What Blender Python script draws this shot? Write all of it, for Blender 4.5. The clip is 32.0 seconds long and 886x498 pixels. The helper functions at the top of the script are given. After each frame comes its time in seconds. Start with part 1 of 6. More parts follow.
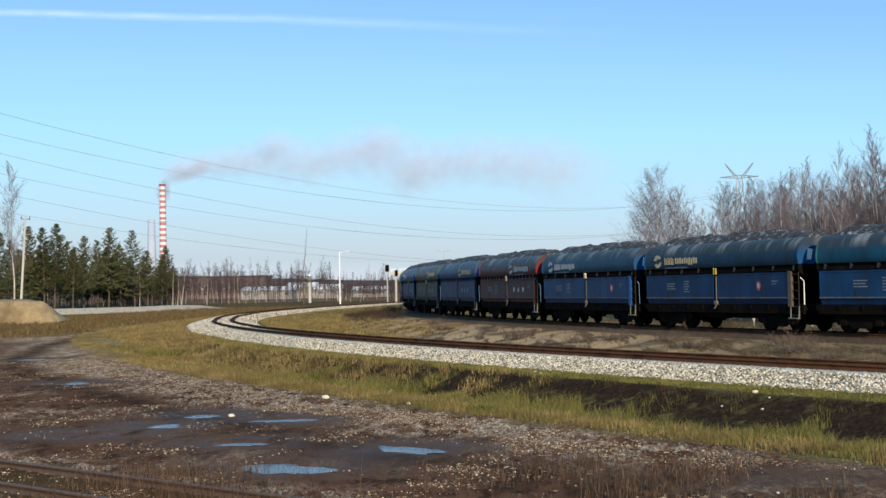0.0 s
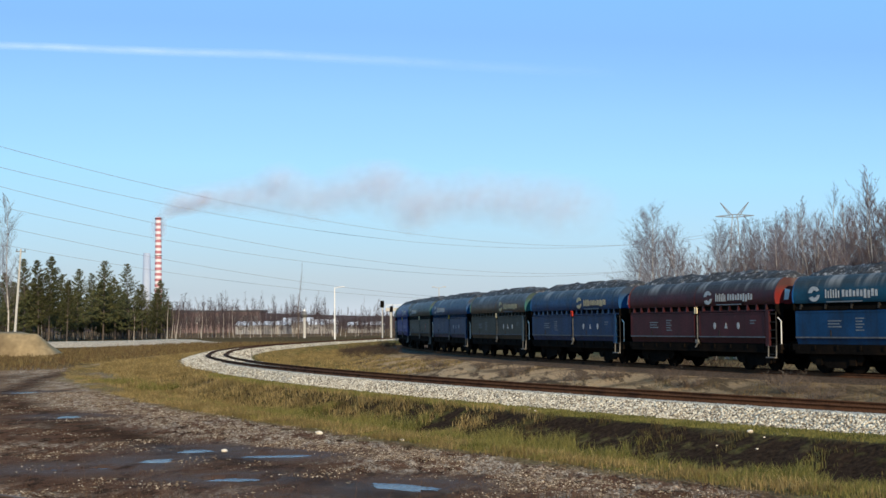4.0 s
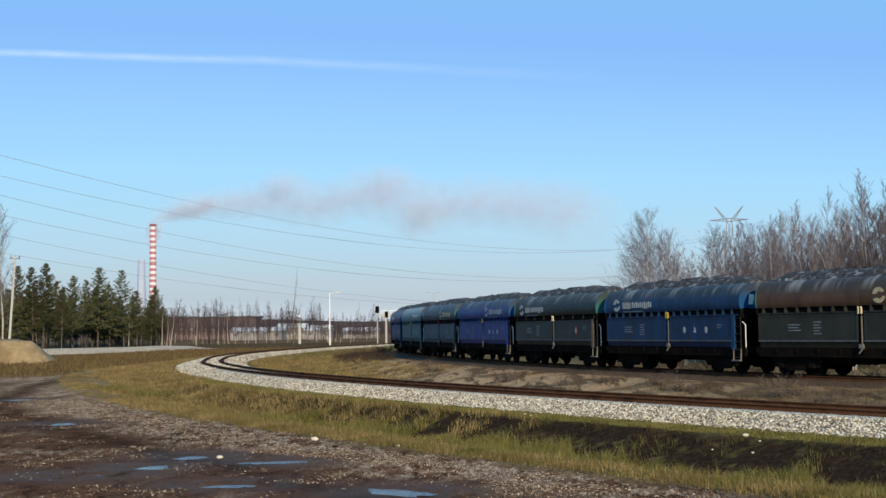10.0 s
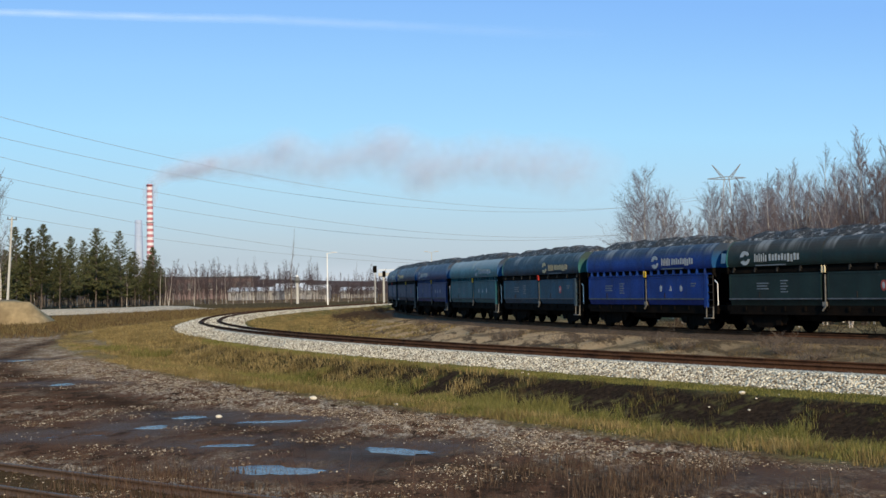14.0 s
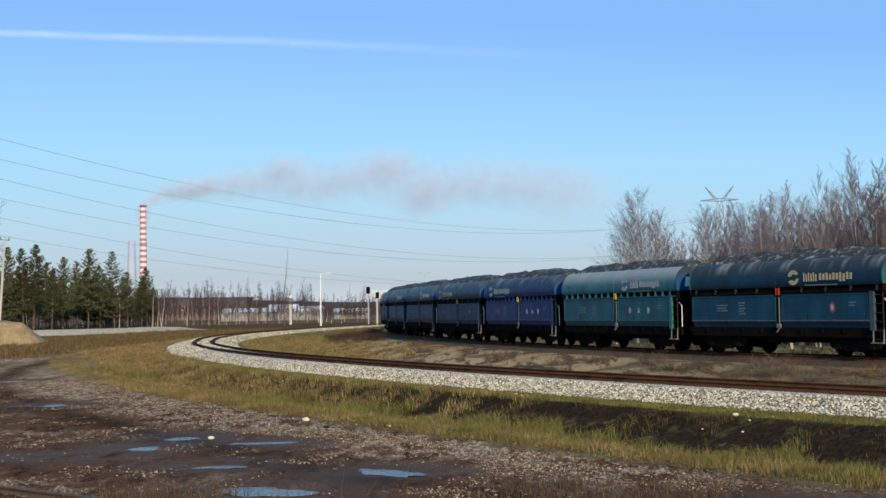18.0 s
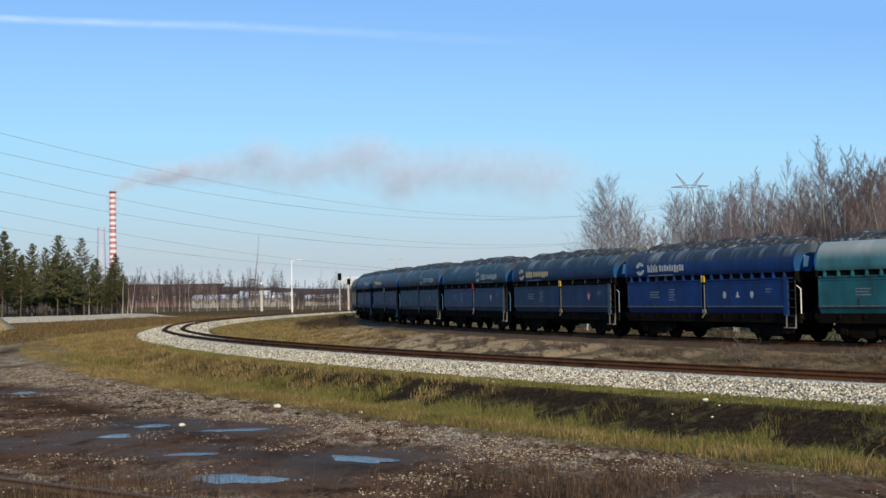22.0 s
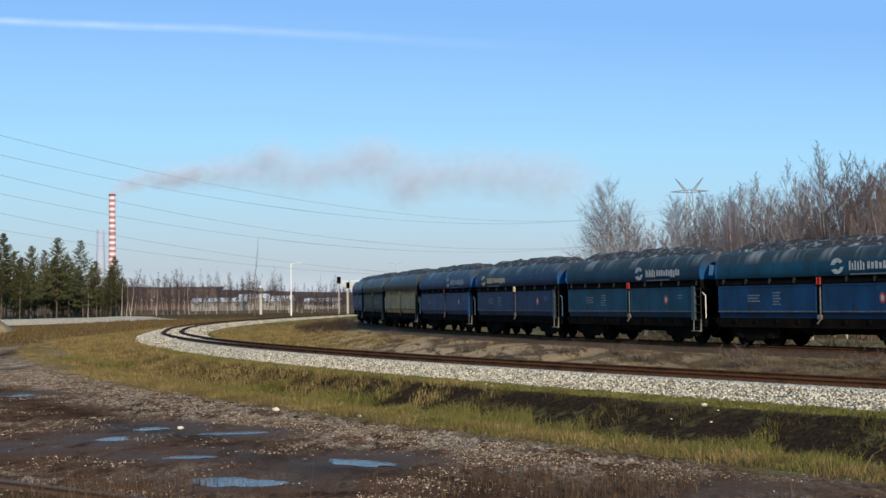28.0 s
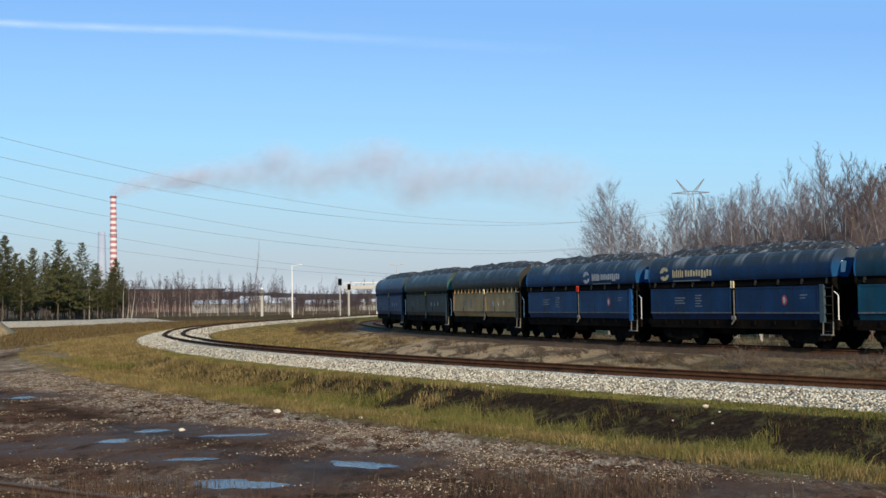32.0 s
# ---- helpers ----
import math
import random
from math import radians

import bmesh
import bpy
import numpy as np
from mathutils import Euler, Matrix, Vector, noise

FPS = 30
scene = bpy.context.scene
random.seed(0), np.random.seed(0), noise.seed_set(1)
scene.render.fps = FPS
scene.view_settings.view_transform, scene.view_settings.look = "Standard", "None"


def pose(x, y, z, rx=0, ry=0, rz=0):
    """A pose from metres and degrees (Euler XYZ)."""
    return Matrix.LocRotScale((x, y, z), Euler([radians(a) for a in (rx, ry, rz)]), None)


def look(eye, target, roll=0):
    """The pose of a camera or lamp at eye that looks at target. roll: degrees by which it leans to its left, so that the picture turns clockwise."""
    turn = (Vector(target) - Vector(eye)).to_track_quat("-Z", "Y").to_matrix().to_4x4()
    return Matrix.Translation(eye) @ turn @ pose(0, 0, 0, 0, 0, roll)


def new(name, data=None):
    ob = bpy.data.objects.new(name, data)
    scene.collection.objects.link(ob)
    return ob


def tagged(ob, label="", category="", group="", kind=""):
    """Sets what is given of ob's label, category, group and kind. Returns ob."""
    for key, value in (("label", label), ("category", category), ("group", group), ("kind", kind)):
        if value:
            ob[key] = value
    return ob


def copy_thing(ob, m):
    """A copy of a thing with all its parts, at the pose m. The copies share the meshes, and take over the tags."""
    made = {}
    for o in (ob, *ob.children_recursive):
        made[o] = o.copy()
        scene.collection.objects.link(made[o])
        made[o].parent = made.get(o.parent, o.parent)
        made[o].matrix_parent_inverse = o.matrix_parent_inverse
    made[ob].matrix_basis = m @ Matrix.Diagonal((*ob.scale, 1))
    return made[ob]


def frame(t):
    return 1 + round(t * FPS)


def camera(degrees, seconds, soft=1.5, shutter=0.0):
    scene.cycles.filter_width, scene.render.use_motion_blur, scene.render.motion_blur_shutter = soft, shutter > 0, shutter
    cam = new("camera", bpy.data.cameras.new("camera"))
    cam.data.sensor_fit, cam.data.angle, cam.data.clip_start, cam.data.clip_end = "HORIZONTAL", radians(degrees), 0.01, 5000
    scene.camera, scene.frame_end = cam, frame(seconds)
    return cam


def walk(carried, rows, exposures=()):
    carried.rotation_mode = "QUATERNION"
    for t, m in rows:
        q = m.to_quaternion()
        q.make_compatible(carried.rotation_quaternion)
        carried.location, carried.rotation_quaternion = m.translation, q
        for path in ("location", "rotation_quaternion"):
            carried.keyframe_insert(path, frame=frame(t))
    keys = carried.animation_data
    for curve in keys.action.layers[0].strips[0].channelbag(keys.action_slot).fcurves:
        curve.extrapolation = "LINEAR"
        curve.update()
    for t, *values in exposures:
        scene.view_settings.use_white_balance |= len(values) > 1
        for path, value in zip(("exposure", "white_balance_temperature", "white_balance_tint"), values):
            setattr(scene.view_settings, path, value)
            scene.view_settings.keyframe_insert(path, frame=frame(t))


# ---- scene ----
SECONDS = 32.0
EYE = (0.0, 0.0, 2.9)

# ---- camera and its path ----
cam = camera(38.6, SECONDS, soft=1.5)
# seconds, then the turn about x, y and z in degrees
PATH = (
    (0, 91.752, 1.095, 2.217), (0.5, 92.035, 1.032, 2.042), (1, 92.691, 0.794, 1.938), (1.5, 92.691, 0.801, 1.766),
    (2, 92.696, 0.792, 1.624), (2.5, 92.789, 0.750, 2.077), (3, 92.990, 0.307, 2.196), (3.5, 93.097, 0.505, 1.861),
    (4, 93.393, 0.578, 1.991), (4.5, 93.740, 0.502, 1.988), (6.5, 94.297, 0.523, 1.849), (7, 94.204, 0.644, 2.027),
    (7.5, 93.960, 0.586, 1.982), (8, 93.619, 0.677, 1.577), (8.5, 93.678, 0.695, 1.536), (9, 93.780, 0.821, 1.929),
    (9.5, 93.564, 0.723, 1.774), (10, 93.625, 0.839, 1.773), (10.5, 93.881, 0.601, 2.077), (11, 94.128, 0.616, 2.526),
    (11.5, 93.970, 0.888, 2.099), (12, 93.561, 0.856, 1.818), (12.5, 92.085, 0.821, 1.569), (13, 90.912, 0.922, 1.527),
    (13.5, 91.397, 0.993, 1.479), (14, 91.783, 1.054, 1.663), (14.5, 92.115, 0.845, 1.944), (16.5, 92.503, 1.143, 1.385),
    (17, 92.497, 1.016, 1.372), (17.5, 92.556, 1.033, 1.474), (18, 92.737, 0.965, 1.361), (18.5, 92.836, 0.941, 1.229),
    (19, 93.162, 0.721, 0.793), (19.5, 93.040, 0.961, -0.079), (20, 92.924, 1.045, 0.266), (20.5, 92.863, 1.116, 0.066),
    (21, 92.802, 1.254, 0.270), (21.5, 92.204, 1.307, 0.085), (22, 92.096, 1.042, 0.070), (22.5, 92.047, 0.973, -0.212),
    (23, 92.090, 0.757, -0.119), (23.5, 92.001, 1.136, -0.189), (24, 92.034, 1.075, 0.179), (24.5, 92.109, 0.843, -0.017),
    (26.5, 91.877, 0.889, -0.088), (27, 91.714, 0.931, 0.238), (27.5, 91.769, 0.820, 0.109), (28, 92.273, 0.828, 0.033),
    (28.5, 92.470, 0.783, -0.003), (29, 92.457, 0.910, -0.038), (29.5, 92.422, 0.915, -0.176), (30, 92.238, 1.067, -0.320),
    (30.5, 92.133, 0.860, -0.389), (31, 92.268, 0.977, -0.351), (31.5, 92.398, 0.963, -0.354), (32, 92.350, 0.888, 0.085),
)
walk(cam, [(t, pose(*EYE, a, b, c)) for t, a, b, c in PATH], exposures=[(0, 0.2), (2, 0.2), (3, 0.15), (4, 0.1), (7, 0.0), (32, 0.0)])

# ---- light ----
SUN_AZ, SUN_EL = 164.0, 20.0
world = bpy.data.worlds.new("sky")
scene.world = world
world.use_nodes = True
wn, wl = world.node_tree.nodes, world.node_tree.links
sky = wn.new("ShaderNodeTexSky")
sky.sky_type, sky.sun_disc = "NISHITA", False
sky.sun_elevation, sky.sun_rotation = radians(SUN_EL), radians(SUN_AZ)
sky.altitude, sky.air_density, sky.dust_density, sky.ozone_density = 1500, 1.0, 0.0, 5.0
wn["Background"].inputs["Strength"].default_value = 0.335
# thin winter haze evens each colour of the sky out between zenith and horizon
split, join = wn.new("ShaderNodeSeparateColor"), wn.new("ShaderNodeCombineColor")
wl.new(sky.outputs[0], split.inputs[0])
for k, (power, gain) in enumerate(((0.56, 0.645), (0.26, 1.31), (0.03, 2.60))):
    even, scale_ = wn.new("ShaderNodeMath"), wn.new("ShaderNodeMath")
    even.operation, scale_.operation = "POWER", "MULTIPLY"
    even.inputs[1].default_value, scale_.inputs[1].default_value = power, gain
    wl.new(split.outputs[k], even.inputs[0])
    wl.new(even.outputs[0], scale_.inputs[0])
    wl.new(scale_.outputs[0], join.inputs[k])
# greyer haze low over the land, purer blue high up
level, veil, tint = wn.new("ShaderNodeMapRange"), wn.new("ShaderNodeValToRGB"), wn.new("ShaderNodeMix")
level.inputs["From Min"].default_value, level.inputs["From Max"].default_value = 0.6, 2.6
wl.new(join.inputs[0].links[0].from_socket, level.inputs["Value"])
wl.new(level.outputs[0], veil.inputs[0])
for k, (at, c) in enumerate(((0.0, (1.06, 1.03, 0.95)), (0.12, (0.88, 0.85, 1.06)), (0.19, (0.99, 0.985, 1.09)), (0.27, (1.03, 1.07, 1.08)), (0.38, (1.0, 1.0, 0.97)), (0.56, (0.88, 0.83, 0.77)), (0.64, (0.80, 0.77, 0.72)), (0.9, (1.0, 1.0, 0.95)))):
    e = veil.color_ramp.elements[k] if k < 2 else veil.color_ramp.elements.new(at)
    e.position, e.color = at, (*c, 1)
tint.data_type, tint.blend_type = "RGBA", "MULTIPLY"
tint.inputs[0].default_value = 1.0
wl.new(join.outputs[0], tint.inputs[6])
wl.new(veil.outputs[0], tint.inputs[7])
wl.new(tint.outputs[2], wn["Background"].inputs["Color"])
sun = new("sun", bpy.data.lights.new("sun", "SUN"))
sun.data.energy, sun.data.angle, sun.data.color = 5.3, radians(0.55), (1.0, 0.80, 0.53)
_d = Vector((math.sin(radians(SUN_AZ)) * math.cos(radians(SUN_EL)), math.cos(radians(SUN_AZ)) * math.cos(radians(SUN_EL)), math.sin(radians(SUN_EL))))
sun.matrix_world = look(_d * 50, (0, 0, 0))


# ---- materials ----
def nodes_of(name, rough=0.8, metal=0.0):
    m = bpy.data.materials.new(name)
    m.use_nodes = True
    n = m.node_tree.nodes
    b = n["Principled BSDF"]
    b.inputs["Roughness"].default_value, b.inputs["Metallic"].default_value = rough, metal
    b.inputs["Specular IOR Level"].default_value = 0.08
    return m, n, m.node_tree.links, b


def noise_node(n, l, scale, detail=4.0, vec=None, rough=0.55):
    x = n.new("ShaderNodeTexNoise")
    x.inputs["Scale"].default_value, x.inputs["Detail"].default_value, x.inputs["Roughness"].default_value = scale, detail, rough
    if vec is not None:
        l.new(vec, x.inputs["Vector"])
    return x.outputs["Fac"]


def ramp(n, l, fac, lo, hi):
    x = n.new("ShaderNodeMapRange")
    x.inputs["From Min"].default_value, x.inputs["From Max"].default_value = lo, hi
    l.new(fac, x.inputs["Value"])
    return x.outputs["Result"]


def mix(n, l, fac, a, b):
    x = n.new("ShaderNodeMix")
    x.data_type = "RGBA"
    for key, v in ((0, fac), (6, a), (7, b)):
        if isinstance(v, (int, float)):
            x.inputs[key].default_value = v
        elif isinstance(v, tuple):
            x.inputs[key].default_value = (*v, 1)
        else:
            l.new(v, x.inputs[key])
    return x.outputs[2]


def times_(n, l, a, b):
    x = n.new("ShaderNodeMath")
    x.operation = "MULTIPLY"
    for k, v in enumerate((a, b)):
        if isinstance(v, (int, float)):
            x.inputs[k].default_value = v
        else:
            l.new(v, x.inputs[k])
    return x.outputs[0]


def coords(n, kind="Object", scale=None):
    c = n.new("ShaderNodeTexCoord").outputs[kind]
    if scale is None:
        return c
    m = n.new("ShaderNodeMapping")
    m.inputs["Scale"].default_value = scale
    n.id_data.links.new(c, m.inputs["Vector"])
    return m.outputs["Vector"]


def bump(n, l, b, fac, strength=0.4, dist=0.02):
    x = n.new("ShaderNodeBump")
    x.inputs["Strength"].default_value, x.inputs["Distance"].default_value = strength, dist
    l.new(fac, x.inputs["Height"])
    l.new(x.outputs[0], b.inputs["Normal"])


def surf(name, c1, c2, fine=8.0, coarse=0.7, rough=0.8, metal=0.0, bmp=0.3, dist=0.02, c3=None, per=0.0, spec=0.12):
    """A surface of two tones mixed at two scales, with fine relief; c3: stains; per: how far single pieces differ."""
    m, n, l, b = nodes_of(name, rough, metal)
    v = coords(n)
    f = noise_node(n, l, fine, 5, v)
    g = noise_node(n, l, coarse, 3, v)
    col = mix(n, l, ramp(n, l, f, 0.3, 0.7), c1, c2)
    if c3:
        col = mix(n, l, ramp(n, l, g, 0.5, 0.68), col, c3)
    if per:
        o = n.new("ShaderNodeObjectInfo")
        h = n.new("ShaderNodeHueSaturation")
        l.new(ramp(n, l, o.outputs["Random"], 0, 1), h.inputs["Fac"])
        h.inputs["Value"].default_value = 1 - per
        l.new(col, h.inputs["Color"])
        col = h.outputs[0]
    l.new(col, b.inputs["Base Color"])
    b.inputs["Specular IOR Level"].default_value = spec
    bump(n, l, b, f, bmp, dist)
    return m


RUST = surf("rusty_steel", (0.060, 0.027, 0.014), (0.11, 0.052, 0.028), 20, 1.5, 0.9, 0.0, c3=(0.04, 0.02, 0.013), spec=0.04)
DULLRAIL = surf("dull_rail", (0.060, 0.038, 0.026), (0.11, 0.072, 0.050), 26, 1.5, 0.6, 0.1, spec=0.3)
SLEEPER = surf("oily_wood", (0.05, 0.035, 0.025), (0.11, 0.08, 0.06), 12, 1, 0.9, per=0.4)
PALESLEEPER = surf("concrete_sleeper", (0.33, 0.30, 0.26), (0.44, 0.41, 0.36), 12, 1, 0.9, per=0.3)
# near-black steel; shade under and between the wagons is in this colour
BLACK = surf("near_black_steel", (0.0035, 0.0031, 0.0029), (0.008, 0.0068, 0.0058), 9, 1, 0.9, 0.0, c3=(0.012, 0.008, 0.0056), spec=0.03)
DIMSTEEL = surf("grimy_steel", (0.014, 0.0135, 0.013), (0.034, 0.031, 0.028), 9, 1, 0.7)
STEEL = surf("grey_steel", (0.12, 0.12, 0.115), (0.20, 0.19, 0.175), 9, 1, 0.55, 0.3)
WHITE = surf("white_paint", (0.72, 0.72, 0.70), (0.8, 0.8, 0.78), 9, 1, 0.6)
YELLOW = surf("yellow_paint", (0.46, 0.34, 0.04), (0.34, 0.24, 0.03), 9, 1, 0.6)
# chimney red and white, dulled towards lilac: distant air haze is in the paint
REDP = surf("red_paint", (0.40, 0.17, 0.20), (0.36, 0.145, 0.17), 0.5, 0.05, 0.8)
HAZEWHITE = surf("hazed_white_paint", (0.58, 0.56, 0.62), (0.64, 0.62, 0.67), 0.5, 0.05, 0.8)
MARK = surf("faded_lettering", (0.06, 0.08, 0.105), (0.17, 0.195, 0.22), 14, 2, 0.7)
CONCRETE = surf("concrete", (0.38, 0.37, 0.35), (0.46, 0.45, 0.42), 7, 0.6, 0.9)


def coal_material():
    m, n, l, b = nodes_of("coal", 0.62)
    v = coords(n)
    f = noise_node(n, l, 9, 6, v)
    g = noise_node(n, l, 3.0, 7, v, 0.70)
    col = mix(n, l, ramp(n, l, f, 0.3, 0.7), (0.018, 0.018, 0.02), (0.07, 0.068, 0.066))
    col = mix(n, l, times_(n, l, ramp(n, l, g, 0.54, 0.63), 0.75), col, (0.38, 0.37, 0.36))
    l.new(col, b.inputs["Base Color"])
    bump(n, l, b, f, 0.9, 0.08)
    return m


COAL = coal_material()


def wagon_paint(name, c, dirt=0.45, dust_sheen=0.5, soot=(0.012, 0.012, 0.012), crown=(0.030, 0.032, 0.030)):
    """Old gloss paint with soot that runs down in streaks; pale dust and sheen are painted on the shoulders."""
    m, n, l, b = nodes_of(name, 0.42)
    v = coords(n)
    streak = noise_node(n, l, 1.0, 4, coords(n, "Object", (2.6, 1.0, 0.25)))
    patch = noise_node(n, l, 0.8, 3, v)
    fine = noise_node(n, l, 11, 5, v)
    geo = n.new("ShaderNodeSeparateXYZ")
    l.new(v, geo.inputs[0])
    high = ramp(n, l, geo.outputs["Z"], 3.35, 3.78)
    c = (c[0] * 0.75, c[1] * 0.90, c[2] * 0.95) if c[2] > c[0] else tuple(x * 0.85 for x in c)
    c2 = tuple(min(1, x * 1.4 + 0.0015) for x in c)
    col = mix(n, l, ramp(n, l, patch, 0.35, 0.65), c, c2)
    col = mix(n, l, times_(n, l, ramp(n, l, streak, 0.46, 0.72), dirt), col, soot)
    col = mix(n, l, times_(n, l, ramp(n, l, fine, 0.42, 0.75), dirt * 0.6), col, (0.014, 0.013, 0.012))
    scuff = noise_node(n, l, 2.6, 9, coords(n, "Object", (1.0, 1.0, 1.6)), 0.78)
    col = mix(n, l, times_(n, l, ramp(n, l, scuff, 0.61, 0.69), 0.20), col, (0.115, 0.125, 0.135))
    rust = noise_node(n, l, 1.7, 8, coords(n, "Object", (1.3, 1.0, 0.6)), 0.75)
    col = mix(n, l, times_(n, l, ramp(n, l, rust, 0.60, 0.70), 0.35), col, (0.034, 0.022, 0.016))
    # pale slanted streaks: spilt dust and reflected light put into the colour together
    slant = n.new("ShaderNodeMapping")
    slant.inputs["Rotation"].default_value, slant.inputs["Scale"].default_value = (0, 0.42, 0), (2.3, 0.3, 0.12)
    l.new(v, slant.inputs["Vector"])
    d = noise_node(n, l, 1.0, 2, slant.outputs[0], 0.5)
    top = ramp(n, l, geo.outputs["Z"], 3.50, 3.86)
    col = mix(n, l, times_(n, l, high, 0.8), col, crown)
    col = mix(n, l, times_(n, l, times_(n, l, ramp(n, l, d, 0.52, 0.68), top), dust_sheen * 0.9), col, (0.33, 0.33, 0.32))
    l.new(col, b.inputs["Base Color"])
    b.inputs["Specular IOR Level"].default_value = 0.16
    l.new(ramp(n, l, fine, -0.2, 1.3), b.inputs["Roughness"])
    bump(n, l, b, patch, 0.25, 0.05)
    return m


# ---- building helpers ----
def mesh_from(name, verts, faces, mats, smooth=False):
    """A mesh from lists or arrays; all faces with the same number of corners go the quick way."""
    me = bpy.data.meshes.new(name)
    fa = faces if isinstance(faces, np.ndarray) else None
    if fa is None and len(faces) > 200 and min(map(len, faces)) == max(map(len, faces)):
        fa = np.array(faces, np.int32)
    if fa is None:
        me.from_pydata([tuple(v) for v in verts], [], [tuple(f) for f in faces])
    else:
        va = np.asarray(verts, np.float32) if isinstance(verts, np.ndarray) else np.array([tuple(v) for v in verts], np.float32)
        me.vertices.add(len(va))
        me.vertices.foreach_set("co", va.ravel())
        me.loops.add(fa.size)
        me.loops.foreach_set("vertex_index", fa.astype(np.int32).ravel())
        me.polygons.add(len(fa))
        me.polygons.foreach_set("loop_start", np.arange(0, fa.size, fa.shape[1], dtype=np.int32))
    for m in mats if isinstance(mats, (list, tuple)) else (mats,):
        me.materials.append(m)
    if smooth:
        me.polygons.foreach_set("use_smooth", [True] * len(me.polygons))
    me.update(calc_edges=True)
    me.validate()
    return me


def part(name, bm, material, parent=None, label="", m=None, smooth=False):
    """Links a bmesh (or a ready mesh) as one mesh object under a thing or a part."""
    if isinstance(bm, bmesh.types.BMesh):
        me = bpy.data.meshes.new(name)
        bmesh.ops.recalc_face_normals(bm, faces=bm.faces[:])
        bm.to_mesh(me)
        bm.free()
        me.materials.append(material)
        if smooth:
            me.polygons.foreach_set("use_smooth", [True] * len(me.polygons))
    else:
        me = bm
    ob = new(name, me)
    if parent:
        ob.parent = parent
    if m is not None:
        ob.matrix_basis = m
    if label:
        ob["label"] = label
    return ob


def thing(name, m, label, category, group="", kind=""):
    ob = new(name)
    ob.empty_display_size = 0.2
    ob.matrix_basis = m
    return tagged(ob, label, category, group, kind)


def box(bm, x0, x1, y0, y1, z0, z1, bev=0.0):
    r = bmesh.ops.create_cube(bm, size=1)
    bmesh.ops.transform(bm, verts=r["verts"], matrix=Matrix.Translation(((x0 + x1) / 2, (y0 + y1) / 2, (z0 + z1) / 2)) @ Matrix.Diagonal((x1 - x0, y1 - y0, z1 - z0, 1)))
    if bev:
        es = {e for v in r["verts"] for e in v.link_edges}
        bmesh.ops.bevel(bm, geom=list(es), offset=bev, segments=1, affect="EDGES")
    return bm


def rod(bm, a, b, r0, r1=None, n=6):
    """A round bar from a to b."""
    a, b = Vector(a), Vector(b)
    d = b - a
    q = d.to_track_quat("Z", "Y").to_matrix().to_4x4()
    bmesh.ops.create_cone(bm, cap_ends=True, segments=n, radius1=r0, radius2=r0 if r1 is None else r1, depth=d.length, matrix=Matrix.Translation((a + b) / 2) @ q)
    return bm


def plate(bm, outline, axis, at, thick):
    """A flat plate: an outline in the two other axes, drawn out along axis from at by thick."""
    def put(p, w):
        return {"x": (w, *p), "y": (p[0], w, p[1]), "z": (*p, w)}[axis]
    lo = [bm.verts.new(put(p, at)) for p in outline]
    hi = [bm.verts.new(put(p, at + thick)) for p in outline]
    bm.faces.new(lo[::-1])
    bm.faces.new(hi)
    for i in range(len(lo)):
        j = (i + 1) % len(lo)
        bm.faces.new((lo[i], lo[j], hi[j], hi[i]))
    return bm


def B():
    return bmesh.new()


# ---- the lines of the three tracks ----
def line(x, y, bend, s0, s1, s_at=0.0, head=0.0, step=1.0):
    """Points and left normals along a track. head: radians from +y to the right; bend(s): curvature. (x, y) lies at s_at."""
    s = np.arange(s0, s1 + step / 2, step)
    k = np.array([bend(v) for v in s])
    psi = np.concatenate([[0], np.cumsum((k[1:] + k[:-1]) / 2 * step)])
    psi += head - np.interp(s_at, s, psi)
    dx, dy = np.sin(psi), np.cos(psi)
    px = np.concatenate([[0], np.cumsum((dx[1:] + dx[:-1]) / 2 * step)])
    py = np.concatenate([[0], np.cumsum((dy[1:] + dy[:-1]) / 2 * step)])
    px += x - np.interp(s_at, s, px)
    py += y - np.interp(s_at, s, py)
    return {"s": s, "p": np.c_[px, py], "n": np.c_[-dy, dx], "psi": psi}


def on(ln, s):
    """Place, left normal and heading at s."""
    return (np.array([np.interp(s, ln["s"], ln["p"][:, i]) for i in (0, 1)]),
            np.array([np.interp(s, ln["s"], ln["n"][:, i]) for i in (0, 1)]), float(np.interp(s, ln["s"], ln["psi"])))


def bend_mid(s):
    if s < -122:
        return 0.0
    s = min(s, 90)
    return 0.00488 - 0.36e-4 * s - 0.363e-6 * s * s


def bend_train(s):
    if s < -108:
        return 0.0125 if s > -118 else 0.002
    s = min(s, 2)
    return 0.00845 + 2.087e-4 * s + 2.335e-6 * s * s


RAIL_MID, RAIL_TRAIN, RAIL_NEAR = 0.57, 0.69, 0.0
LINE_MID = line(-27.168, 146.94, bend_mid, -170, 330)
LINE_TRAIN = line(-8.724, 145.276, bend_train, -290, 240)
LINE_NEAR = line(-5.19, 18.62, lambda s: 0.0, -60, 130, 0, math.atan2(-0.801, 0.599))


